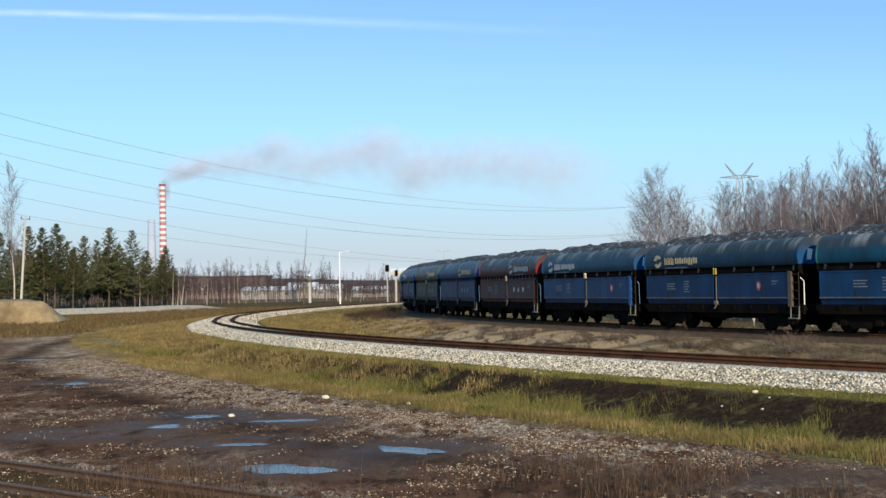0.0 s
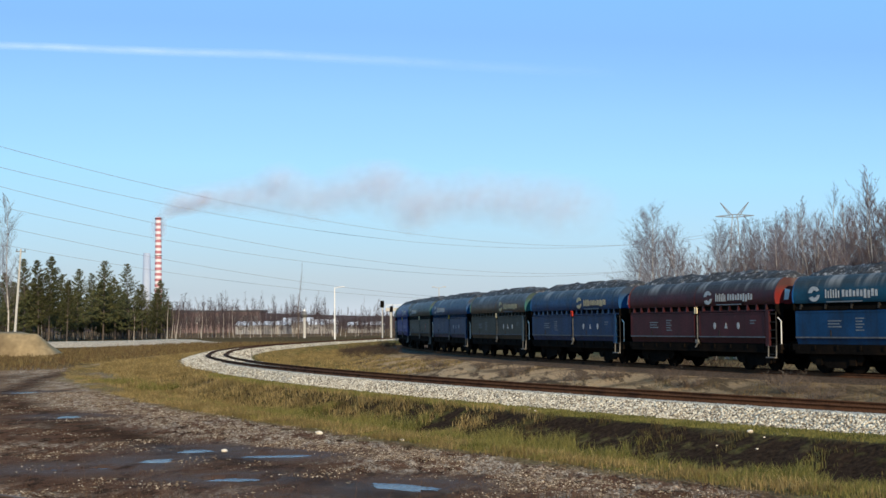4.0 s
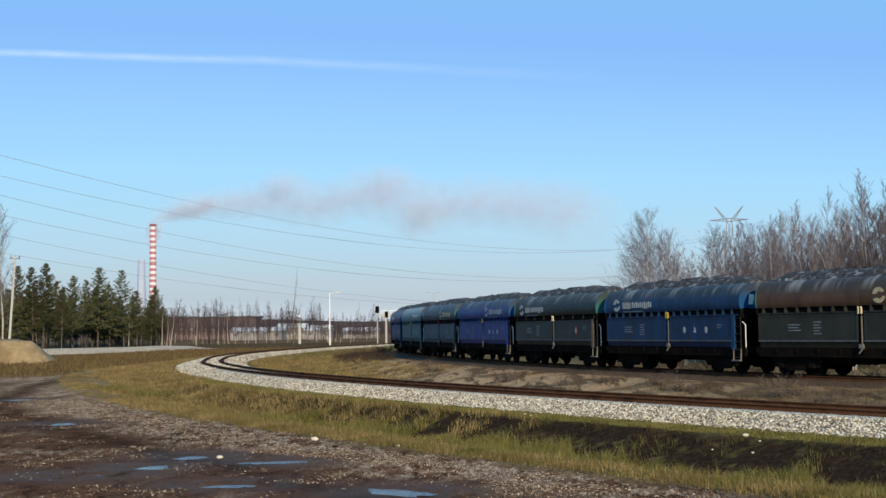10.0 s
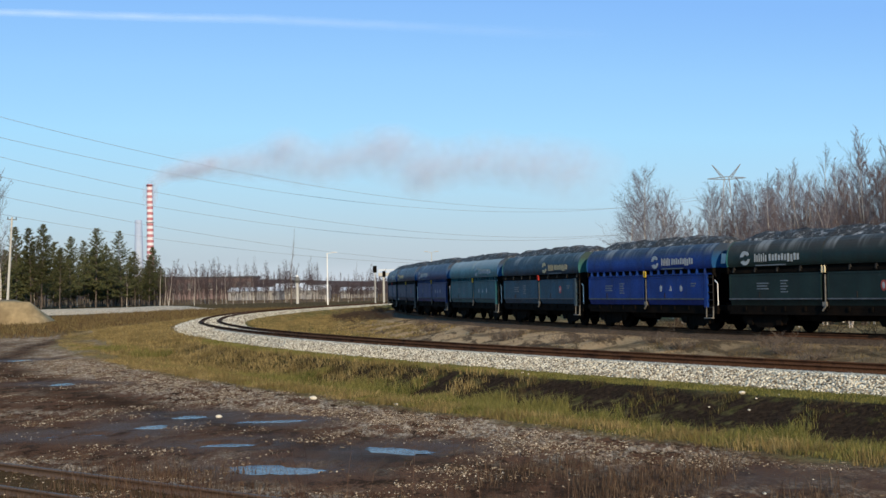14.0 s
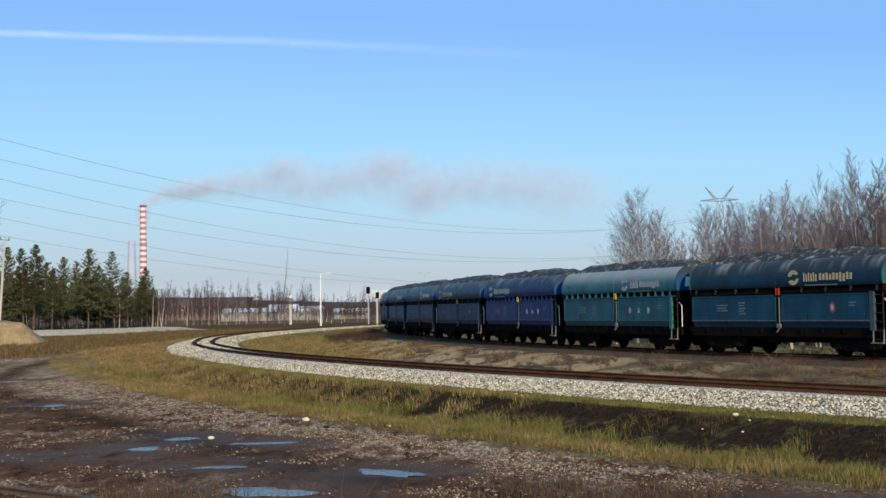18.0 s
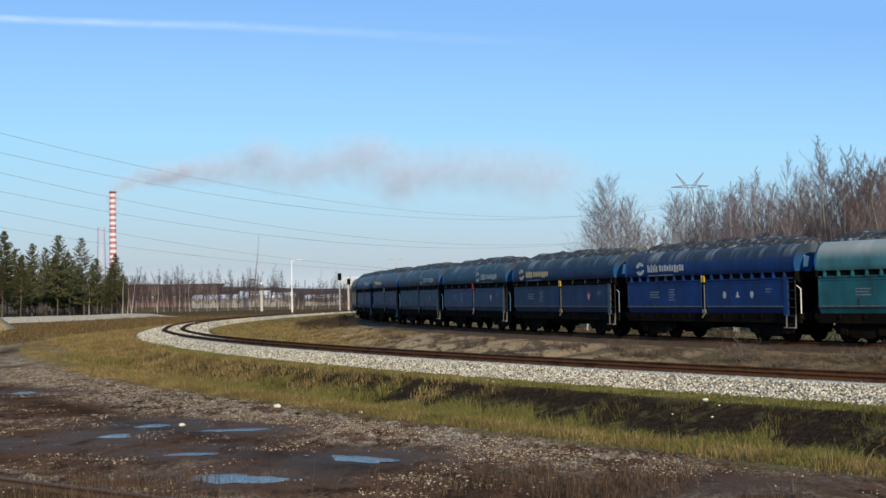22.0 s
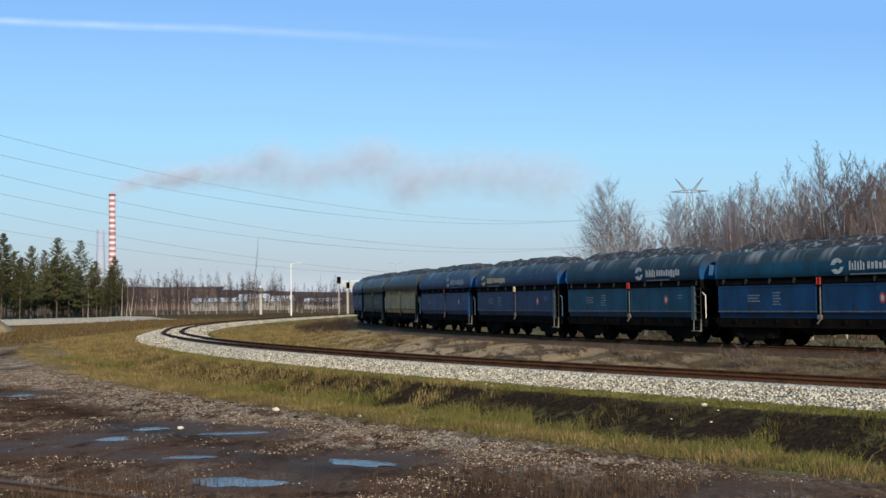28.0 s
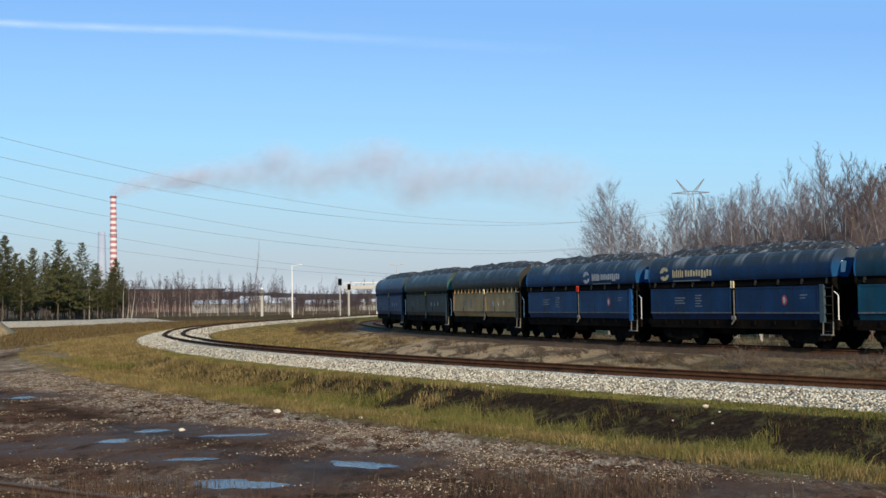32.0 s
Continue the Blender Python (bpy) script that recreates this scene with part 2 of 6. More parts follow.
def offsets(ln, x, y):
    """Signed distance (left positive) of many points from a track."""
    out, at = np.full(len(x), 1e3), np.zeros(len(x))
    nodes_ = ln["p"][::2]
    half_sq = 0.5 * (nodes_ ** 2).sum(1)
    for a in range(0, len(x), 4000):
        q = np.c_[x[a:a + 4000], y[a:a + 4000]]
        i = (half_sq[None, :] - q @ nodes_.T).argmin(1)
        e = q - nodes_[i]
        sg = (e * ln["n"][::2][i]).sum(1)
        out[a:a + 4000] = np.where(np.abs(sg) > 0.2, np.sign(sg) * np.hypot(e[:, 0], e[:, 1]), sg)
        at[a:a + 4000] = ln["s"][::2][i]
    return out, at


MUD = -0.25
# puddles in the mud: centre, half length, half width, turn
PUDDLES = ((-3.74, 22.6, 1.02, 0.62, -16), (-1.69, 25.0, 1.02, 0.40, -38), (-5.11, 31.0, 0.86, 0.42, 4), (-7.5, 32.4, 0.52, 0.46, 0),
           (-7.87, 30.1, 0.44, 0.50, 0), (-5.33, 26.3, 0.54, 0.36, 3), (-9.5, 28.2, 0.42, 0.26, 0), (-8.75, 28.5, 0.28, 0.24, 0), (-15.0, 45.0, 0.5, 0.7, 0), (-22.8, 62.0, 0.6, 1.1, 0))


def wavy(x, y, seed=0.0):
    """Cheap smooth unevenness, about -1 to 1."""
    return (np.sin(x * 0.9 + 1.3 * np.sin(y * 0.31 + seed)) * np.cos(y * 0.8 + 1.1 * np.sin(x * 0.43 - seed)) * 0.5
            + np.sin(x * 2.3 + y * 1.7 + seed) * np.cos(y * 2.9 - x * 0.8) * 0.3 + np.sin(x * 0.17 + seed) * np.cos(y * 0.13 + 2 * seed) * 0.4)


def ground_height(x, y):
    d1, s1 = offsets(LINE_MID, x, y)
    d2, s2 = offsets(LINE_TRAIN, x, y)
    d3, s3 = offsets(LINE_NEAR, x, y)
    far = np.hypot(x, y)
    z = np.full(len(x), MUD)
    z += (0.035 * wavy(x, y) + 0.022 * wavy(x * 2.7, y * 2.3, 3.0) * (far < 62)) * np.clip(1 - far / 200, 0, 1)
    # outer side of the middle track: berm, ditch, then the mud flat
    prof = np.interp(d1, (-60, -22, -9, -6, -4.2, -2.6, 0, 2.6, 3.4, 4.5, 5.4, 6.4, 8.2, 10.0, 11.5, 14), (0, 0, -0.35, -0.45, -0.05, 0.1, 0.1, 0.1, 0.02, 0.0, -0.42, -0.72, -0.72, -0.36, -0.28, -0.25))
    prof = np.where(d1 > 4.2, prof + (np.interp(d1, (4.2, 7, 14), (-0.05, -0.25, -0.25)) - prof) * np.clip((s1 + 88) / 22, 0, 1), prof)
    w1 = np.interp(d1, (-60, -22, 10, 14), (0, 1, 1, 0))
    z = np.where((d1 > -40) & (d1 < 14), z * (1 - w1) + w1 * (prof + 0.04 * wavy(x * 1.7, y * 1.7, 2.0) * np.clip((np.abs(d1) - 3) / 2, 0, 1)), z)
    # bank of the train's track
    bank = np.interp(d2, (-60, -12, -5.5, -3.2, 3.0, 3.6, 8.2, 9.5), (-0.3, -0.2, 0.1, 0.36, 0.36, 0.3, -0.42, -0.5))
    gully = 0.07 * np.sin(s2 * 2.1 + 0.9 * np.sin(s2 * 0.7) + d2 * 0.55) * np.clip((d2 - 3.4) / 1.5, 0, 1) * np.clip((8.2 - d2) / 1.5, 0, 1)
    z = np.where((d2 < 9.5) & (d2 > -60) & (s2 > -285) & (s2 < 236), np.maximum(z, bank + gully), z)
    # low bed of the near track
    bed = np.interp(np.abs(d3), (0, 1.7, 2.6), (MUD + 0.125, MUD + 0.11, MUD - 0.05))
    z = np.where(np.abs(d3) < 2.6, np.maximum(z, bed + 0.015 * wavy(x * 2, y * 2, 1.0)), z)
    for px, py, a, b, turn in PUDDLES:
        c_, s_ = math.cos(radians(turn)), math.sin(radians(turn))
        u, v = ((x - px) * c_ + (y - py) * s_) / a, (-(x - px) * s_ + (y - py) * c_) / b
        rr = np.hypot(u, v) + 0.2 * wavy(x * 3, y * 3, px) + 0.12 * wavy(x * 9, y * 7, py)
        z = np.where(rr < 1.7, np.interp(rr, (0, 0.8, 1.1, 1.7), (MUD - 0.09, MUD - 0.06, MUD - 0.035, MUD)) * np.clip(1.7 - rr, 0, 0.5) * 2 + z * (1 - np.clip(1.7 - rr, 0, 0.5) * 2), z)
    # the land rises a little towards the woods
    z += np.interp(far, (160, 320, 900, 4500), (0, 0.35, 0.6, 0.6))
    return z, d1, d2, s1, s2, d3


def ground_material():
    m, n, l, b = nodes_of("ground_cover", 0.85)
    v = coords(n)

    def mask(name):
        a = n.new("ShaderNodeAttribute")
        a.attribute_name = name
        return a.outputs["Fac"]
    f8, f2 = noise_node(n, l, 7, 6, v, 0.65), noise_node(n, l, 1.3, 5, v, 0.6)
    f05, f25 = noise_node(n, l, 0.33, 4, v), noise_node(n, l, 26, 4, v)
    mud = mix(n, l, ramp(n, l, f2, 0.3, 0.7), (0.086, 0.041, 0.024), (0.165, 0.083, 0.048))
    mud = mix(n, l, ramp(n, l, f05, 0.45, 0.65), mud, (0.148, 0.076, 0.047))
    mud = mix(n, l, times_(n, l, ramp(n, l, noise_node(n, l, 1.0, 6, coords(n, "Object", (2.6, 1.1, 1.0)), 0.7), 0.52, 0.60), 0.88), mud, (0.030, 0.0175, 0.0115))
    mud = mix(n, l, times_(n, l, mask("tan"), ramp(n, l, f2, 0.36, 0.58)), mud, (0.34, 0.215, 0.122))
    lumps = noise_node(n, l, 1.0, 9, coords(n, "Object", (1.7, 0.75, 1.0)), 0.72)
    patches = noise_node(n, l, 1.0, 4, coords(n, "Object", (0.30, 0.16, 1.0)), 0.62)
    crusty = n.new("ShaderNodeMath")
    crusty.operation = "MAXIMUM"
    l.new(mask("crust"), crusty.inputs[0])
    l.new(times_(n, l, ramp(n, l, patches, 0.50, 0.60), 0.55), crusty.inputs[1])
    speck = ramp(n, l, noise_node(n, l, 1.0, 5, coords(n, "Object", (15, 5, 1.0)), 0.75), 0.44, 0.58)
    mud = mix(n, l, times_(n, l, times_(n, l, ramp(n, l, lumps, 0.46, 0.53), ramp(n, l, noise_node(n, l, 1.0, 7, coords(n, "Object", (5.5, 2.2, 1.0)), 0.8), 0.40, 0.50)), crusty.outputs[0]), mud, mix(n, l, speck, (0.24, 0.150, 0.092), (0.64, 0.49, 0.345)))
    wet = noise_node(n, l, 0.8, 6, coords(n, "Object", (0.9, 0.45, 1.0)), 0.68)
    dark = times_(n, l, mask("wet"), ramp(n, l, wet, 0.30, 0.48))
    mud = mix(n, l, times_(n, l, dark, 0.92), mud, (0.096, 0.054, 0.035))
    mud = mix(n, l, times_(n, l, mask("rut"), ramp(n, l, lumps, 0.40, 0.54)), mud, (0.050, 0.028, 0.018))
    mud = mix(n, l, times_(n, l, mask("bed"), ramp(n, l, f2, 0.25, 0.5)), mud, (0.085, 0.052, 0.025))
    straw = mix(n, l, ramp(n, l, f8, 0.35, 0.65), (0.13, 0.088, 0.036), (0.27, 0.20, 0.09))
    mud = mix(n, l, times_(n, l, mask("straw"), ramp(n, l, f2, 0.3, 0.55)), mud, straw)
    grass = mix(n, l, ramp(n, l, f8, 0.35, 0.65), (0.046, 0.052, 0.014), (0.12, 0.112, 0.034))
    grass = mix(n, l, ramp(n, l, f05, 0.4, 0.62), grass, (0.17, 0.135, 0.06))
    brush = mix(n, l, ramp(n, l, f2, 0.35, 0.65), (0.052, 0.036, 0.020), (0.150, 0.105, 0.054))
    earth = mix(n, l, ramp(n, l, f8, 0.3, 0.7), (0.015, 0.010, 0.007), (0.048, 0.032, 0.022))
    sand = mix(n, l, ramp(n, l, f8, 0.3, 0.7), (0.33, 0.215, 0.115), (0.47, 0.325, 0.19))
    slant = n.new("ShaderNodeMapping")
    slant.inputs["Rotation"].default_value, slant.inputs["Scale"].default_value = (0, 0, radians(28)), (1.15, 0.22, 1.0)
    l.new(v, slant.inputs["Vector"])
    runs = noise_node(n, l, 0.8, 6, slant.outputs[0], 0.70)
    sand = mix(n, l, ramp(n, l, runs, 0.51, 0.58), sand, (0.105, 0.070, 0.044))
    sand = mix(n, l, times_(n, l, ramp(n, l, f05, 0.52, 0.62), 0.75), sand, (0.080, 0.056, 0.038))
    pale = mix(n, l, ramp(n, l, f8, 0.3, 0.7), (0.26, 0.20, 0.14), (0.40, 0.315, 0.23))
    col = mix(n, l, mask("grass"), mud, grass)
    col = mix(n, l, mask("brush"), col, brush)
    col = mix(n, l, mask("earth"), col, mix(n, l, times_(n, l, ramp(n, l, f2, 0.54, 0.66), 0.6), earth, grass))
    col = mix(n, l, mask("sand"), col, sand)
    col = mix(n, l, mask("pale"), col, pale)
    l.new(col, b.inputs["Base Color"])
    l.new(times_(n, l, dark, 0.04), b.inputs["Specular IOR Level"])
    l.new(ramp(n, l, dark, 2.4, -0.1), b.inputs["Roughness"])
    bump(n, l, b, f8, 1.0, 0.12)
    return m


def build_ground():
    """One sheet from under the camera to the horizon, finest ahead of the camera."""
    rad = np.concatenate([[0.0], np.geomspace(4, 60, 420), np.geomspace(60.6, 330, 210), np.geomspace(345, 4600, 26)])
    ang = np.radians(np.concatenate([np.arange(-27, 27.01, 0.19), np.arange(30, 331, 3.0)]))
    na = len(ang)
    R, A = np.meshgrid(rad, ang, indexing="ij")
    x, y = (R * np.sin(A)).ravel(), (R * np.cos(A)).ravel()
    z, d1, d2, s1, s2, d3 = ground_height(x, y)
    far = np.hypot(x, y)
    rough_ = np.random.RandomState(3).normal(0, 1, len(x)) * (far < 62) * (far > 14)
    idx = np.arange(len(rad) * na).reshape(len(rad), na)
    a, b = idx[:-1], idx[1:]
    faces = np.stack([a, np.roll(a, -1, 1), np.roll(b, -1, 1), b], -1).reshape(-1, 4)
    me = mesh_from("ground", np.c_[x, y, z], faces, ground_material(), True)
    w = wavy(x * 0.6, y * 0.6, 5.0)
    d1w = d1 + 0.6 * w
    seen = (s1 < 325)
    grass = np.interp(d1w, (-45, -30, -2.5, 3.2, 3.6, 8.5, 10.0, 11.4), (0.0, 1, 1, 1, 1, 1, 0.9, 0)) * seen
    way = np.interp(s1, (-90, -74, -62, -48, -34, -20, -10, 25, 60), (17.5, 15.1, 13.1, 11.2, 9.9, 8.8, 7.1, 4.5, 3.0))
    field = np.clip((s1 + 98) / 18, 0, 1) * (d1 > 2.8)
    grass = grass * (1 - field)
    grass = np.where(d2 < 3, np.interp(d2, (-30, -4, 3), (0.8, 0.5, 0.2)), grass)
    brush = np.clip((d1 - way + 0.8 * w) / 1.2, 0, 1) * np.clip((s1 + 52) / 14, 0, 1) * np.clip((330 - far) / 20, 0.5, 1) * (d1 > 2.8)
    brush = np.maximum(brush, 0.45 * np.clip((s1 + 62) / 10, 0, 1) * np.clip((way - 1.2 - d1) / 1.0, 0, 1) * (d1 > 2.8))
    earth = np.interp(d1 + 0.25 * w, (4.0, 4.5, 6.6, 8.2), (0, 1, 1, 0.1)) * np.interp(s1, (-105, -84, -68), (1, 0.8, 0))
    sand = np.interp(d2 + 0.5 * w, (1.9, 2.5, 7.6, 8.6), (0.3, 1, 1, 0)) * np.interp(s2, (-44, -20), (1, 0.3)) * np.interp(s2, (-108, -82), (0.08, 1))
    straw = np.maximum(np.interp(d1w, (8.6, 9.8, 11, 12.0), (0, 1, 1, 0)), np.clip((way - np.interp(s1, (-74, -46), (6.0, 0.2)) - d1w) / 1.4, 0, 1) * np.clip((11.5 - d1w) / 1.5, 0, 1) * (d1 > 2.8) * np.interp(s1, (-100, -90, 10, 40), (0, 1, 1, 0.35)))
    pale = 0.7 * np.exp(-((d1 - way + 0.4 * w) / 0.5) ** 2) * np.clip((s1 + 48) / 8, 0, 1) * (s1 < -6)
    crust = np.interp(d1w, (10.9, 11.8, 14.6, 16.5), (0, 1, 0.95, 0)) * np.interp(s1, (-134, -127, -122), (0.15, 0.55, 1))
    crust = np.maximum(crust, np.exp(-((d1w - way + 3.4) / 2.2) ** 2) * np.clip((s1 + 92) / 8, 0, 1) * np.clip((-52 - s1) / 8, 0, 1))
    crust = np.maximum(crust, 0.9 * np.exp(-((np.abs(d3) - 1.9) / 0.75) ** 2))
    crust = np.maximum(crust, 0.8 * np.exp(-((x + 11.5) / 3.2) ** 2 - ((y - 33.5) / 1.6) ** 2))
    crust = np.maximum(crust, 0.9 * np.exp(-((x + 0.9) / 1.1) ** 2 - ((y - 22.2) / 0.7) ** 2))
    rut = np.exp(-((d1 - way + 0.9 + 0.5 * w) / 0.95) ** 2) * np.clip((-38 - s1) / 8, 0, 1) * (d1 > 6)
    rut = np.maximum(rut, 0.6 * np.clip((d1 - way - 0.2 + 1.3 * wavy(x * 0.3, y * 0.5, 2.0)) / 0.8, 0, 1) * np.clip((-54 - s1) / 6, 0, 1) * (s1 > -92))
    rut = np.maximum(rut, 0.4 * np.exp(-((d1 - 17.5) / 1.5) ** 2) * (s1 > -112) * (s1 < -70))
    bed = np.clip((1.35 - np.abs(d3)) / 0.3, 0, 1)
    wet = np.clip(0.75 * np.exp(-((x - 4.6) / 2.2) ** 2 - ((y - 20.6) / 1.9) ** 2) + 0.9 * np.exp(-((x + 2.4) / 1.5) ** 2 - ((y - 23.9) / 1.5) ** 2), 0, 1)
    for px, py, a_, b_, turn in PUDDLES:
        wet = np.maximum(wet, np.clip(1.5 * np.exp(-((x - px) / 1.9) ** 2 - ((y - py) / 1.5) ** 2), 0, 1))
    crust = crust * (1 - 0.9 * wet)
    bare = np.interp(d2, (1.6, 2.4, 8.0, 9.2), (0, 1, 1, 0)) * np.interp(s2, (-104, -80), (1, 0))
    grass, brush = grass * (1 - bare), np.maximum(brush, 0.9 * bare)
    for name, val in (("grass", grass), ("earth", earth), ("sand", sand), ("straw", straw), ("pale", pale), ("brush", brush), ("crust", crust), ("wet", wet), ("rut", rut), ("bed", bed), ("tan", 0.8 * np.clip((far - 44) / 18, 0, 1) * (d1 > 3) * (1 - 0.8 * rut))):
        at = me.attributes.new(name, "FLOAT", "POINT")
        at.data.foreach_set("value", np.clip(val, 0, 1).astype(np.float32))
    z = z + rough_ * np.clip(0.006 * (d1 > 9.5) + 0.018 * crust - 0.02 * wet, 0, 1)
    me.vertices.foreach_set("co", np.c_[x, y, z].astype(np.float32).ravel())
    me.update()
    return tagged(new("ground", me), "brown wet mud, stones and winter grass reaching the woods", "ground", kind="structure")


ground = build_ground()


# ---- tracks ----
def sweep(ln, profile, s0, s1, step, shift=0.0, z=0.0):
    """A profile of (sideways, up) drawn along a track."""
    ss = np.arange(s0, s1 + step / 2, step)
    vs, fs, k = [], [], len(profile)
    for s in ss:
        p, nrm, _ = on(ln, s)
        for o, h in profile:
            q = p + nrm * (o + shift)
            vs.append((q[0], q[1], h + z))
    for i in range(len(ss) - 1):
        for j in range(k):
            fs.append((i * k + j, i * k + (j + 1) % k, (i + 1) * k + (j + 1) % k, (i + 1) * k + j))
    return vs, fs


RAIL = [(-0.07, 0), (0.07, 0), (0.07, 0.012), (0.012, 0.03), (0.012, 0.112), (0.036, 0.12), (0.036, 0.155), (0.028, 0.16), (-0.028, 0.16), (-0.036, 0.155), (-0.036, 0.12), (-0.012, 0.112), (-0.012, 0.03), (-0.07, 0.012)]


def stone_material(name, a, b_, c):
    m, n, l, b = nodes_of(name, 0.9)
    v = coords(n)
    vo = n.new("ShaderNodeTexVoronoi")
    vo.inputs["Scale"].default_value = 14
    l.new(v, vo.inputs["Vector"])
    h = n.new("ShaderNodeSeparateColor")
    l.new(vo.outputs["Color"], h.inputs[0])
    col = mix(n, l, h.outputs[0], a, b_)
    col = mix(n, l, ramp(n, l, h.outputs[1], 0.7, 0.95), col, c)
    col = mix(n, l, ramp(n, l, vo.outputs["Distance"], 0.45, 0.95), col, tuple(x * 0.32 for x in a))
    l.new(col, b.inputs["Base Color"])
    bump(n, l, b, vo.outputs["Distance"], 1.0, 0.05)
    return m


BALLAST = stone_material("limestone_ballast", (0.42, 0.365, 0.27), (0.60, 0.53, 0.40), (0.24, 0.205, 0.15))
STAIN = stone_material("rusty_ballast", (0.055, 0.030, 0.018), (0.10, 0.055, 0.033), (0.05, 0.03, 0.02))
OLDBALLAST = stone_material("dirty_ballast", (0.090, 0.060, 0.040), (0.145, 0.100, 0.067), (0.05, 0.034, 0.023))


def track(name, ln, top, s0, s1, step, label, ballast, mat, sleepers, near, steel):
    t = thing(name, pose(0, 0, 0), label, "railway track", kind="structure")
    for sgn in (1, -1):
        vs, fs = sweep(ln, RAIL, s0, s1, step, sgn * 0.7525, top - 0.16)
        me = mesh_from("rail", vs, fs, steel)
        part("rail", me, None, t, "rust-brown steel rail")
    if ballast:
        prof = [(-ballast[1], ballast[2]), (-ballast[0], top - 0.2), (-1.2, top - 0.16), (0, top - 0.15), (1.2, top - 0.16), (ballast[0], top - 0.2), (ballast[0] + 0.5 * (ballast[1] - ballast[0]), (top - 0.2 + ballast[2]) / 2 + 0.02), (ballast[1], ballast[2])]
        vs, fs = sweep(ln, prof, s0, s1, step)
        k = len(prof)
        fs = [f for i, f in enumerate(fs) if i % k != k - 1]
        part("ballast", mesh_from("ballast", vs, fs, mat), None, t, "crushed stone bed")
        for sgn in (1, -1):
            vs, fs = sweep(ln, [(-0.24, top - 0.154), (0.24, top - 0.154), (0.24, top - 0.19), (-0.24, top - 0.19)], s0, s1, step, sgn * 0.7525)
            part("rust_stained_ballast", mesh_from("rust_stained_ballast", vs, fs, STAIN), None, t, "stones stained brown by rust")
    sl = box(B(), -0.12, 0.12, -1.28, 1.28, -0.13, 0.0, 0.015)
    me = bpy.data.meshes.new("sleeper")
    sl.to_mesh(me)
    sl.free()
    me.materials.append(sleepers)
    pos = np.arange(near[0], near[1], 0.62)
    for s in pos[:300]:
        p, nrm, psi = on(ln, s)
        part("sleeper", me, None, t, m=pose(p[0], p[1], top - 0.156, 0, 0, 90 - math.degrees(psi)))
    return t


track("railway_track", LINE_MID, RAIL_MID, -150, 320, 1.5, "curving single track with rusty rails on pale limestone ballast", (1.75, 3.15, -0.02), BALLAST, PALESLEEPER, (-140, 46), RUST)
track("railway_track", LINE_TRAIN, RAIL_TRAIN, -285, 235, 1.5, "curving track on a sandy bank under the coal train", (1.5, 2.2, 0.34), OLDBALLAST, SLEEPER, (-130, 5), RUST)
track("railway_track", LINE_NEAR, RAIL_NEAR, -40, 60, 2.0, "old rusty track sunk in mud and dead grass", None, None, SLEEPER, (-25, 30), DULLRAIL)


# ---- the coal train ----
WAGON = 12.54
HALF = 5.8
SHELL = [(1.47, 2.93), (1.505, 3.03), (1.52, 3.12), (1.525, 3.22), (1.52, 3.32), (1.50, 3.44), (1.47, 3.55), (1.42, 3.67), (1.36, 3.78), (1.28, 3.885), (1.18, 3.97), (1.085, 4.035), (0.98, 4.08)]


def shell_mesh(x0, x1, side, out=0.0, thick=0.05):
    bm = B()
    outer = [(side * (y + out), z + out * 0.5) for y, z in SHELL]
    inner = [(side * (y - thick), z - 0.02) for y, z in reversed(SHELL)]
    return plate(bm, outer + inner, "x", x0, x1 - x0)


def emblem(parent, x, z, side, mat, w):
    """A curl of two crescents and bars in the size of the lettering beside it."""
    y = side * 1.535
    g = 1 if side < 0 else -1
    for k in (0, 1):
        bm = B()
        a0 = math.pi * k + 0.5
        pts = [(0.32 * math.cos(a0 + a), 0.32 * math.sin(a0 + a)) for a in np.linspace(0, 2.5, 7)]
        pts += [(0.15 * math.cos(a0 + a) + 0.03, 0.15 * math.sin(a0 + a)) for a in np.linspace(2.3, 0.2, 6)]
        plate(bm, [(x + g * px, z + pz) for px, pz in pts], "y", y - 0.006, 0.012)
        part("emblem", bm, mat, parent, "pale curled emblem")
    cur = x + g * 0.60
    for k in range(16):
        first = k < 6
        h = 0.36 if first else 0.29
        bm = box(B(), *sorted((cur, cur + g * (0.065 if first else 0.115))), y - 0.006, y + 0.006, z - h / 2 - 0.07 * (k in (12, 13)), z - h / 2 + h * (1.0, 0.82, 1.0, 0.9)[k % 4])
        part("emblem_bar", bm, mat, parent)
        cur += g * (0.135 if first else 0.185) + g * 0.08 * (k == 5)
    bm = box(B(), *sorted((x + g * 0.66, x + g * 2.5)), y - 0.005, y + 0.005, z - 0.36, z - 0.31)
    part("emblem_line", bm, MARK, parent, "faded thin line under the emblem")


WORN = surf("worn_pale_steel", (0.07, 0.065, 0.06), (0.20, 0.19, 0.17), 8, 1, 0.6, spec=0.3)
SIGN = surf("faded_white_sign", (0.20, 0.22, 0.24), (0.36, 0.38, 0.40), 12, 2, 0.6)
SIGNRED = surf("faded_red_sign", (0.20, 0.035, 0.035), (0.30, 0.07, 0.065), 12, 2, 0.6)
CREAM = surf("cream_paint", (0.50, 0.43, 0.28), (0.62, 0.54, 0.36), 9, 1, 0.6)
SIGNALRED = surf("signal_red_paint", (0.42, 0.035, 0.025), (0.30, 0.03, 0.022), 9, 1, 0.6)
PALERAIL = surf("pale_rail_paint", (0.045, 0.055, 0.07), (0.11, 0.12, 0.135), 5, 0.8, 0.8)


